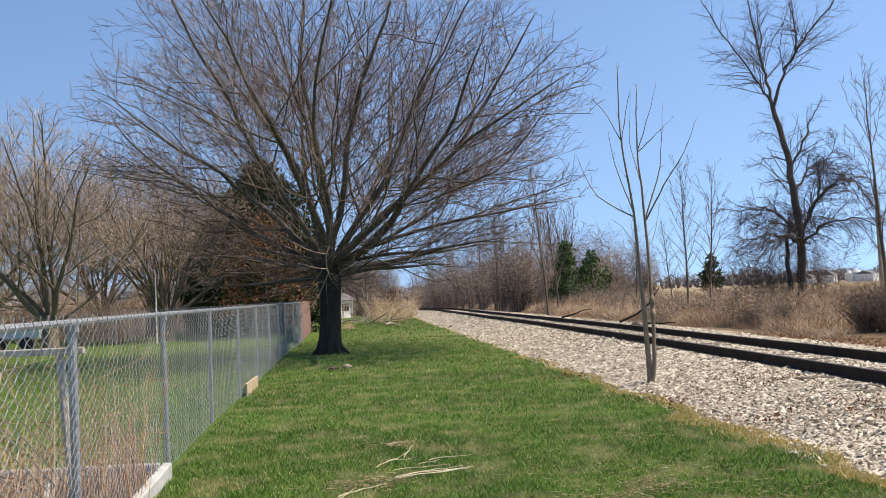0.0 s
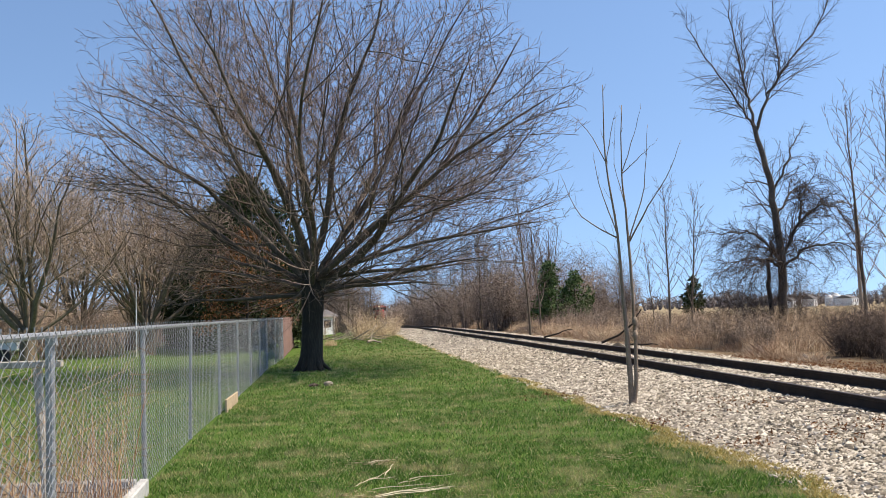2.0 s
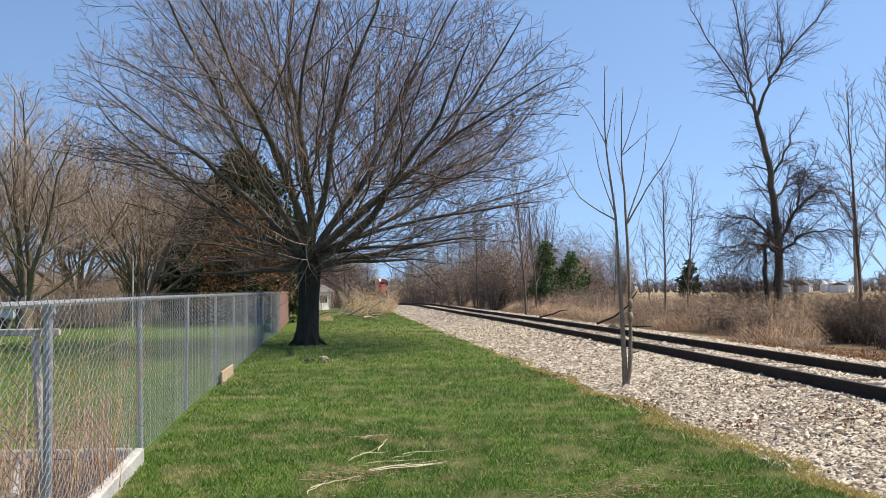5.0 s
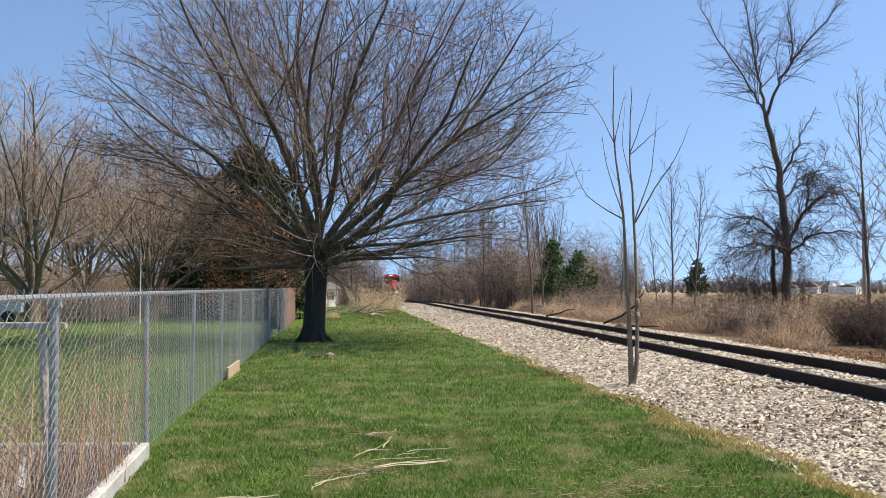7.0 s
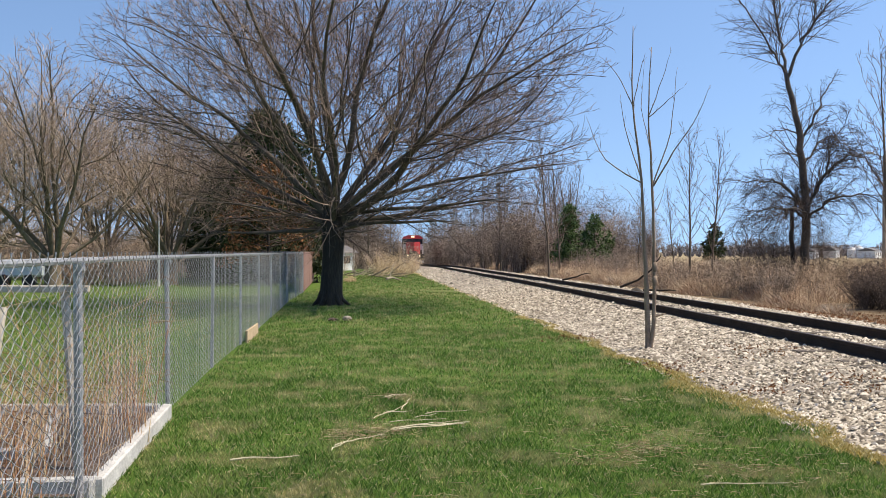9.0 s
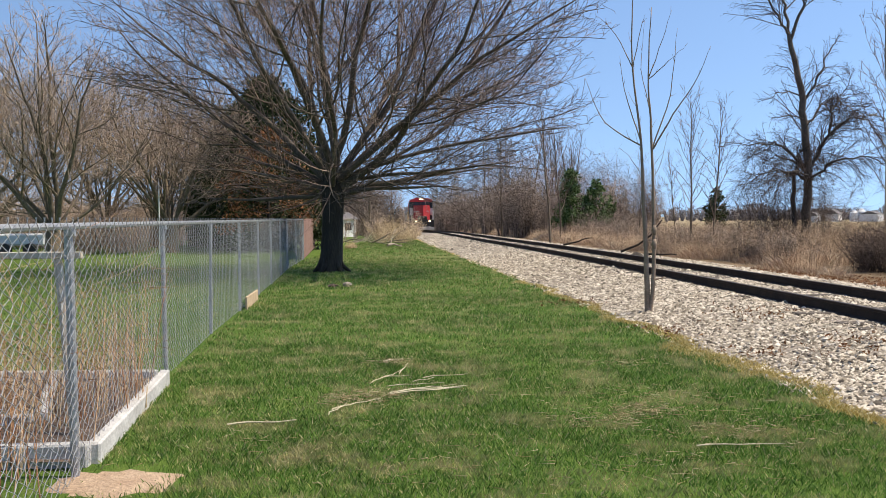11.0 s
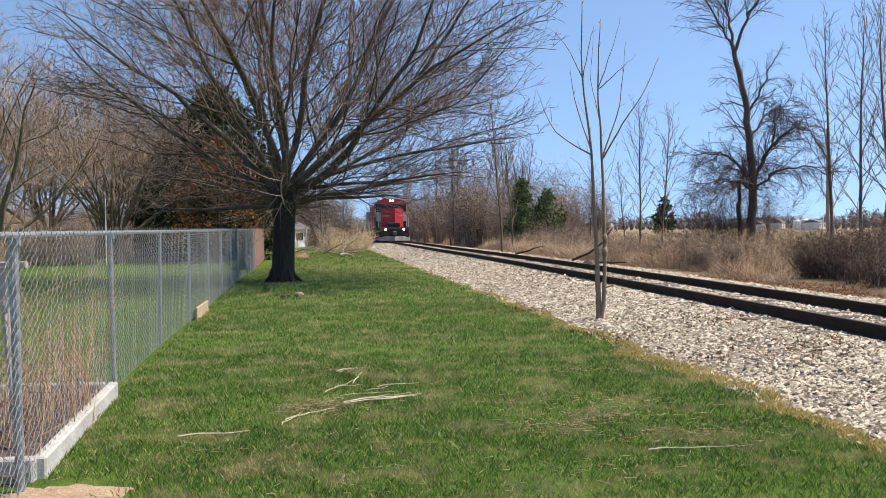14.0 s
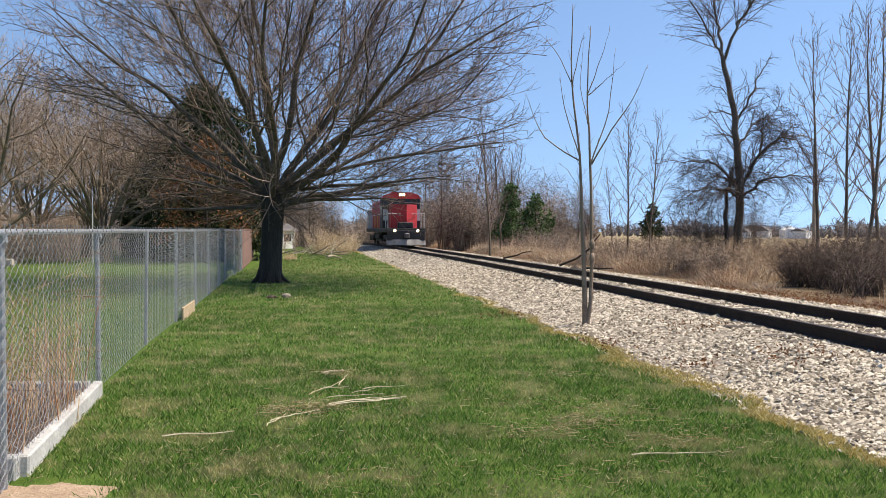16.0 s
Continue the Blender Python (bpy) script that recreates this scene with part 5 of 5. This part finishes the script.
# ---- loose things on the lawn ----
def build_litter():
    rng = random.Random(19)
    for k, (x0, y0, x1, y1, r) in enumerate(((-0.48, 7.78, 0.2, 8.04, 0.006), (-0.45, 7.72, 0.08, 7.95, 0.004), (-0.36, 7.9, 0.12, 8.12, 0.004), (-0.7, 8.2, -0.45, 8.9, 0.003), (-0.55, 8.05, 0.0, 8.22, 0.003), (-0.92, 6.9, -0.8, 7.35, 0.003), (-0.3, 8.3, -0.1, 8.45, 0.003), (-0.5, 7.7, 0.16, 7.99, 0.005), (-0.2, 8.5, 0.21, 8.65, 0.004), (-1.63, 6.59, -1.13, 6.7, 0.006),
                                             (-0.66, 9.45, -0.43, 9.65, 0.004), (-0.45, 8.7, -0.4, 9.3, 0.004), (-0.9, 7.1, -0.55, 7.5, 0.004), (-0.62, 8.5, -0.35, 8.6, 0.004), (1.7, 5.9, 2.3, 5.95, 0.004))):
        a, b = Vector((x0, y0, 0.035)), Vector((x1, y1, 0.045))
        pts = [a.lerp(b, i / 6) + Vector((rng.gauss(0, 0.012), rng.gauss(0, 0.012), 0.006 * math.sin(i))) for i in range(7)]
        lv = ([], [])
        tube(lv, pts, taper(r * 1.5, 6, 0.5), 5)
        tagged(raw("dry_stalk", lv, M_PALESTALK), "pale dry plant stalk lying on the grass", "stalk", "stalks on the lawn")
    g = np.random.default_rng(23)
    A, B = [], []
    for cx, cy, n, s in ((-0.55, 9.5, 110, 0.14), (-0.62, 7.7, 180, 0.22), (-0.85, 7.5, 90, 0.15), (1.9, 9.3, 90, 0.25), (1.65, 7.0, 130, 0.16), (1.2, 6.7, 110, 0.2), (2.2, 6.4, 160, 0.35), (1.9, 7.6, 120, 0.4), (1.5, 5.5, 50, 0.3), (-0.9, 5.6, 30, 0.4), (0.3, 5.4, 60, 0.5), (0.0, 8.0, 90, 1.2), (0.5, 6.5, 90, 1.3), (-1.2, 6.0, 40, 0.5)):
        p = np.stack([g.normal(cx, s, n), g.normal(cy, s * 0.7, n), g.uniform(0.02, 0.045, n)], 1)
        a = g.uniform(0, 6.28, n)
        L = g.uniform(0.04, 0.16, n)
        A.append(p)
        B.append(p + np.stack([np.cos(a) * L, np.sin(a) * L, g.uniform(-0.01, 0.015, n)], 1))
    V, F = stick_arrays(np.concatenate(A), np.concatenate(B), np.full(sum(len(a) for a in A), 0.003))
    tagged(fast_mesh("straw_litter", V, F, M_STRAW), "wisps of dry straw scattered on the lawn", "straw", kind="stuff")

    def lump(name, label, cat, c, r, mat, seed, squash=0.6):
        bm = bmesh.new()
        bmesh.ops.create_icosphere(bm, subdivisions=2, radius=r)
        for v in bm.verts:
            v.co *= 1 + 0.45 * noise.noise(v.co * (2.2 / r) + Vector((seed, 0, 0)))
            v.co.z *= squash
        o = part(name, bm, mat)
        o.location = (c[0], c[1], c[2] + r * squash * 0.6)
        return tagged(o, label, cat)
    lump("rock", "small pale rock with bark bits on the lawn", "rock", (-2.3, 20.4, 0), 0.11, M_WOOD, 3)
    lump("rock", "small brown clod beside the rock", "rock", (-2.6, 20.2, 0), 0.12, M_SOIL, 5, 0.4)
    lump("stump", "dark low stump at the weeds' edge", "stump", (6.0, 27.5, 0.05), 0.3, M_BARK, 8, 0.9)
    gg = np.random.default_rng(29)
    C = np.stack([gg.normal(-4.95, 0.16, 16), gg.normal(46.2, 0.2, 16), np.zeros(16)], 1)
    V, F = shrub_arrays(gg, C, gg.uniform(0.2, 0.42, 16), 0.7, 10, 2, 0.012)
    tagged(fast_mesh("grass_tuft", V, F, M_STRAW), "pale dry tuft of ornamental grass", "grass tuft", kind="stuff")

    def log(a, b, r, mat=M_WOOD):
        lv = ([], [])
        a, b = Vector(a), Vector(b)
        pts = curve_pts(rng, a, b - a, (b - a).length, 6, 0.0, 0.16)
        pts = [Vector((q.x, q.y, max(q.z, r * 0.5))) for q in pts]
        tube(lv, pts, taper(r, 6, 0.45), 7)
        tagged(raw("log", lv, mat, smooth=True), "pale weathered log lying in cut branches", "log", "logs of the brush pile")
    log((-3.2, 47.8, 0.1), (-2.4, 48.5, 0.3), 0.08)
    log((-3.1, 47.9, 0.1), (-2.75, 49.0, 1.3), 0.035)
    for k in range(34):
        x, y = rng.uniform(-7.2, -3.0), rng.uniform(53, 60)
        a = rng.uniform(-0.5, 0.5)
        L = rng.uniform(0.5, 1.5)
        log((x, y, 0.1), (x + L * math.cos(a), y + L * math.sin(a), rng.uniform(0.1, 0.7)), rng.uniform(0.02, 0.05), M_WOOD if k % 3 else M_PALESTALK)
    n = 2000
    spots = np.array([(3.6, 9.7, 0.22), (2.3, 16.0, 0.3), (4.4, 12.4, 0.4), (3.0, 12.0, 0.25), (4.6, 9.5, 0.3), (10.3, 20.0, 0.8), (9.4, 22.5, 0.7), (9.9, 18.5, 0.7), (9.6, 19.5, 0.6), (9.8, 21.5, 0.7), (10.2, 17.5, 0.6), (9.2, 24.5, 0.6)])
    sp = spots[np.where(gg.random(n) < 0.13, gg.integers(0, 5, n), gg.integers(5, len(spots), n))]
    lx, ly = gg.normal(sp[:, 0], sp[:, 2]), gg.normal(sp[:, 1], sp[:, 2] * 1.2)
    lz = np.array([bed_z(a - track_x(b), b) + 0.03 for a, b in zip(lx, ly)])
    V, F = leaf_clumps(gg, np.stack([lx, ly, lz], 1), np.full(n, 0.03), 3, 0.035, 0.4)
    tagged(fast_mesh("leaf_litter", V, F, M_RUST), "brown dead leaves caught in the gravel", "leaves", kind="stuff")
    for (x, y, L) in ((6.7, 33.5, 2.2), (5.5, 41.0, 1.6), (7.0, 31.0, 1.2)):
        lv = ([], [])
        tube(lv, curve_pts(rng, (x, y, bed_z(x - track_x(y), y) + 0.05), (1, -0.4, 0.05), L, 6, 0.0, 0.15), taper(0.05, 6, 0.3), 6)
        tagged(raw("fallen_branch", lv, M_BARK), "dark fallen branch lying on the ballast", "branch", "fallen branches by the track")


M_PALESTALK = surface("pale_stalk", (0.5, 0.42, 0.26), (0.66, 0.58, 0.4), 9.0, 0.7, 0, 0.2, 60.0, 0.25)


# ---- far buildings, pole, yard things ----
def house(name, label, m, w, d, h, roof, wall_mat, windows=2):
    t = thing(name, label, "building", m)
    bm = bmesh.new()
    box(bm, (-w / 2, 0, -0.3), (w / 2, d, h))
    part("wall", bm, wall_mat, t)
    bm = bmesh.new()
    v = [bm.verts.new(p) for p in ((-w / 2 - 0.3, -0.3, h), (w / 2 + 0.3, -0.3, h), (w / 2 + 0.3, d + 0.3, h), (-w / 2 - 0.3, d + 0.3, h), (-w / 2 - 0.3, d / 2, h + roof), (w / 2 + 0.3, d / 2, h + roof))]
    for f in ((0, 1, 5, 4), (2, 3, 4, 5), (0, 4, 3), (1, 2, 5), (3, 2, 1, 0)):
        bm.faces.new([v[i] for i in f])
    part("roof", bm, M_ROOF, t)
    for k in range(windows):
        x = -w / 2 + w * (k + 0.5) / windows
        bm = bmesh.new()
        box(bm, (x - 0.45, -0.05, h * 0.4), (x + 0.45, 0.02, h * 0.8), 0.01)
        part("window", bm, M_GLASS, t)
    return t


def build_far():
    z = ground_z(0, 300)
    house("farmhouse", "small white farmhouse across the field", pose(161.5, 380, z, 0, 0, 45), 4, 5, 3.0, 1.6, M_WHITE)
    house("barn", "long white farm building across the field", pose(208, 420, z, 0, 0, 50), 11, 8, 3.6, 1.5, M_WHITE, 3)
    house("barn", "white gabled barn across the field", pose(193, 430, z, 0, 0, 50), 6, 6, 3.6, 2.4, M_WHITE, 1)
    for x, r, h in ((200.5, 2.2, 6.4), (197.0, 2.0, 5.6)):
        s = thing("silo", "pale domed grain silo across the field", "silo", pose(x, 424, z), "farm silos")
        bm = bmesh.new()
        cyl(bm, (0, 0, -0.3), (0, 0, h * 0.75), r, n=16)
        part("body", bm, M_WHITE, s)
        bm = bmesh.new()
        cyl(bm, (0, 0, h * 0.75), (0, 0, h), r * 1.03, r * 0.15, 16)
        part("roof", bm, M_GREY, s)
    house("shed", "small white shed beyond the maple's trunk", pose(-8.3, 74, ground_z(0, 74), 0, 0, 60), 2.2, 2.0, 1.5, 0.6, M_WHITE, 1)
    house("house", "low red-brown house at the back of the yards", pose(-22, 66, 0, 0, 0, 8), 20, 8, 1.7, 0.9, M_BRICK, 5)
    p = thing("utility_pole", "wooden utility pole with a street light arm", "pole", pose(32.6, 65, 0))
    bm = bmesh.new()
    cyl(bm, (0, 0, -0.2), (0, 0, 8.8), 0.15, 0.1, 10)
    part("shaft", bm, M_WOOD, p)
    bm = bmesh.new()
    cyl(bm, (0, 0, 8.6), (-0.9, 0, 8.95), 0.035, n=6)
    part("arm", bm, M_GALV, p)
    bm = bmesh.new()
    box(bm, (-1.35, -0.12, 8.88), (-0.8, 0.12, 9.02), 0.04)
    part("lamp_head", bm, M_GREY, p)
    w = thing("flag_pole", "thin white pole standing in the yard", "pole", pose(-13.1, 40, 0))
    bm = bmesh.new()
    cyl(bm, (0, 0, -0.1), (0, 0, 3.0), 0.035, 0.025, 8)
    part("shaft", bm, M_WHITE, w)
    for x, y, rz in ((-18.6, 38.5, 4),):
        t = thing("utility_trailer", "low white utility trailer parked in the yard", "trailer", pose(x, y, 0, 0, 0, rz), "")
        bm = bmesh.new()
        box(bm, (-1.1, -0.6, 0.5), (1.1, 0.6, 1.0), 0.06)
        part("body", bm, M_WHITE, t)
        for sx in (-0.55, 0.55):
            bm = bmesh.new()
            cyl(bm, (sx, -0.78, 0.3), (sx, -0.6, 0.3), 0.3, n=14)
            part("wheel", bm, M_BLACK, t)


# ---- locomotive ----
def build_loco():
    t = thing("locomotive", "red and black diesel locomotive with lit headlights", "locomotive")

    def p(name, mat, label="", parent=None):
        return lambda bm: part(name, bm, mat, parent or t, label)

    def bx(name, lo, hi, mat, bevel=0.02, label="", parent=None):
        bm = bmesh.new()
        box(bm, lo, hi, bevel)
        return part(name, bm, mat, parent or t, label)
    bx("underframe", (-1.38, -10.4, 1.02), (1.38, 7.9, 1.32), M_BLACK)
    bx("long_hood", (-0.92, -10.0, 1.32), (0.92, 3.2, 3.62), M_RED, 0.08)
    for y in (-8.6, -6.8, -1.0):
        bm = bmesh.new()
        cyl(bm, (0, y, 3.6), (0, y, 3.79), 0.62, 0.58, 16)
        part("roof_fan", bm, M_BLACK, t)
    bx("exhaust_stack", (-0.3, 0.6, 3.6), (0.3, 1.3, 3.92), M_BLACK, 0.03)
    for y in (-8.5, -6.5, -4.5, -2.5, -0.5, 1.5):
        for s in (-1, 1):
            bx("hood_door", (s * 0.9 - 0.03, y - 0.85, 1.5), (s * 0.9 + 0.03, y + 0.85, 3.2), M_RED, 0.01)
    # cab: body, roof, front panels, glass
    cab = bx("cab", (-1.42, 3.2, 1.32), (1.42, 5.2, 3.55), M_BLACK, 0.04)
    bm = bmesh.new()
    prof = [(-1.46, 3.52), (-1.3, 3.78), (-0.7, 4.0), (0.7, 4.0), (1.3, 3.78), (1.46, 3.52)]
    a = [bm.verts.new((x, 3.1, z)) for x, z in prof]
    b = [bm.verts.new((x, 5.35, z)) for x, z in prof]
    n = len(prof)
    for i in range(n):
        k = (i + 1) % n
        bm.faces.new((a[i], a[k], b[k], b[i]))
    bm.faces.new(a[::-1])
    bm.faces.new(b)
    part("roof", bm, M_RED, cab)
    for s in (-1, 1):
        bx("front_panel", (s * 1.19 - 0.2, 5.2, 1.9), (s * 1.19 + 0.2, 5.225, 2.75), M_GREY, 0.006, "pale grey door panel", cab)
        bx("door_window", (s * 1.19 - 0.15, 5.215, 2.85), (s * 1.19 + 0.15, 5.235, 3.4), M_GLASS, 0.005, "", cab)
        bx("side_window", (s * 1.42 - 0.015, 3.6, 2.35), (s * 1.42 + 0.015, 4.8, 3.05), M_GLASS, 0.005, "", cab)
        bx("windshield", (s * 0.47 - 0.38, 5.2, 3.1), (s * 0.47 + 0.38, 5.23, 3.48), M_GLASS, 0.006, "", cab)
    # short hood with a ridged front
    bm = bmesh.new()
    base = [(-0.96, 5.2), (0.96, 5.2), (0.96, 6.75), (-0.14, 7.35), (-0.96, 6.75)]
    lo = [bm.verts.new((x, y, 1.32)) for x, y in base]
    hi = [bm.verts.new((x, y - (0.12 if y > 6 else 0), 3.05)) for x, y in base]
    for i in range(5):
        k = (i + 1) % 5
        bm.faces.new((lo[i], lo[k], hi[k], hi[i]))
    bm.faces.new(hi)
    part("short_hood", bm, M_RED, t)
    # headlamp box on the roof edge
    hb = bx("headlight", (-0.26, 5.25, 3.66), (0.26, 5.5, 3.96), M_BLACK, 0.03)
    for s in (-0.12, 0.12):
        bm = bmesh.new()
        cyl(bm, (s, 5.49, 3.81), (s, 5.53, 3.81), 0.1, n=14)
        part("lens", bm, M_LAMP, hb, "lit amber-white lamp")
    bx("horn", (0.5, 4.4, 3.98), (0.62, 4.9, 4.13), M_STEEL, 0.02)
    # front deck and pilot
    bx("front_deck", (-1.4, 6.2, 1.15), (1.4, 8.1, 1.33), M_BLACK, 0.02)
    bx("deck_box", (-0.55, 7.2, 1.32), (0.55, 7.8, 1.75), M_BLACK, 0.05)
    bx("pilot", (-1.35, 7.95, 0.45), (1.35, 8.15, 1.2), M_BLACK, 0.03)
    bm = bmesh.new()
    pl = [(-1.4, 8.12), (0, 8.62), (1.4, 8.12)]
    lo = [bm.verts.new((x, y, 0.12)) for x, y in pl]
    hi = [bm.verts.new((x, y - 0.12, 0.52)) for x, y in pl]
    lb = [bm.verts.new((x, y - 0.08, 0.12)) for x, y in pl]
    hb2 = [bm.verts.new((x, y - 0.2, 0.52)) for x, y in pl]
    for i in range(2):
        bm.faces.new((lo[i], lo[i + 1], hi[i + 1], hi[i]))
        bm.faces.new((lb[i + 1], lb[i], hb2[i], hb2[i + 1]))
        bm.faces.new((hi[i], hi[i + 1], hb2[i + 1], hb2[i]))
        bm.faces.new((lb[i], lb[i + 1], lo[i + 1], lo[i]))
    part("plow", bm, M_PLOW, t, "dusty grey steel plow")
    bx("coupler", (-0.18, 8.1, 0.62), (0.18, 8.75, 0.98), M_STEEL, 0.06)
    for s in (-0.82, 0.82):
        o = bx("ditch_light", (s - 0.14, 8.0, 1.0), (s + 0.14, 8.2, 1.28), M_BLACK, 0.03)
        bm = bmesh.new()
        cyl(bm, (s, 8.2, 1.14), (s, 8.24, 1.14), 0.1, n=14)
        part("lens", bm, M_LAMP, o, "lit amber-white lamp")
    for s in (-1.3, 1.3):
        for k, (x0, z0) in enumerate(((0, 0.35), (0, 0.7))):
            bx("step", (s - 0.1, 7.3, z0), (s + 0.1, 7.9, z0 + 0.05), M_BLACK, 0.01)
        for y in (8.0, 6.4, 2.6, 0.0, -2.6, -5.2, -7.8, -10.2):
            bm = bmesh.new()
            cyl(bm, (s, y, 1.3), (s, y, 2.4), 0.03, n=6)
            part("stanchion", bm, M_YELLOW if -3 < y < 3 else M_GREY, t)
        for y0, y1 in ((6.4, 8.0), (-10.2, 2.6)):
            bm = bmesh.new()
            cyl(bm, (s, y0, 2.4), (s, y1, 2.4), 0.024, n=6)
            part("handrail", bm, M_GREY, t)
    for x0, x1 in ((-1.3, -0.4), (0.4, 1.3)):
        bm = bmesh.new()
        cyl(bm, (x0, 8.02, 2.35), (x1, 8.02, 2.35), 0.024, n=6)
        part("handrail", bm, M_GREY, t)
    bx("rear_end_panel", (-1.3, -10.45, 1.32), (1.3, -10.0, 3.1), M_GREY, 0.05, "pale grey end panel")
    bm = bmesh.new()
    bmesh.ops.create_cube(bm, size=1.0, matrix=Matrix.Translation((0, -1.2, 0.68)) @ Matrix.Diagonal((2.5, 4.2, 0.75, 1)))
    bmesh.ops.bevel(bm, geom=[e for e in bm.edges if abs((e.verts[0].co - e.verts[1].co).y) > 1], offset=0.22, segments=3, affect="EDGES")
    part("fuel_tank", bm, M_BLACK, t)
    wheels = []
    for cy in (-7.4, 5.0):
        for s in (-1.05, 1.05):
            bm = bmesh.new()
            box(bm, (s - 0.1, cy - 1.9, 0.45), (s + 0.1, cy + 1.9, 0.8), 0.05)
            for dy in (-1.35, 1.35):
                box(bm, (s - 0.14, cy + dy - 0.2, 0.3), (s + 0.14, cy + dy + 0.2, 0.72), 0.04)
            part("truck_frame", bm, M_BLACK, t)
        for dy in (-1.35, 1.35):
            w = new("wheelset")
            w.parent = t
            w.location = (0, cy + dy, 0.5)
            bm = bmesh.new()
            cyl(bm, (-0.95, 0, 0), (0.95, 0, 0), 0.08, n=10)
            part("axle", bm, M_STEEL, w)
            for s in (-1, 1):
                bm = bmesh.new()
                cyl(bm, (s * 0.69, 0, 0), (s * 0.82, 0, 0), 0.5, n=24)
                cyl(bm, (s * 0.67, 0, 0), (s * 0.70, 0, 0), 0.53, n=24)
                cyl(bm, (s * 0.80, 0, 0), (s * 0.86, 0, 0), 0.14, n=10)
                for k in range(4):
                    a = k * math.pi / 2
                    cyl(bm, (s * 0.82, 0.3 * math.cos(a), 0.3 * math.sin(a)), (s * 0.835, 0.3 * math.cos(a), 0.3 * math.sin(a)), 0.07, n=8)
                part("wheel", bm, M_STEEL, w)
            wheels.append((w, cy + dy))
    return t, wheels


build_beds()
build_litter()
build_far()
loco, wheelsets = build_loco()
build_lawn()
build_stones()


# ---- what moves: the locomotive rolls in on its track, its wheels turn ----
SPEED, LAST = 8.4, 70.5


def motions():
    rows = []
    for k in range(33):
        t = k * 0.5
        y = LAST + SPEED * (16.0 - t)
        dx = track_x(y - 4) - track_x(y + 4)
        rz = math.degrees(math.atan2(-dx, -8.0))
        rows.append((t, pose(track_x(y), y, rail_z(y) + 0.002, 0, 0, rz % 360)))
    walk(loco, rows)
    for w, y in wheelsets:
        turn = [(k / 15, pose(0, y, 0.5, -math.degrees(SPEED / 0.5 * k / 15) % 360, 0, 0)) for k in range(241)]
        walk(w, turn)


motions()
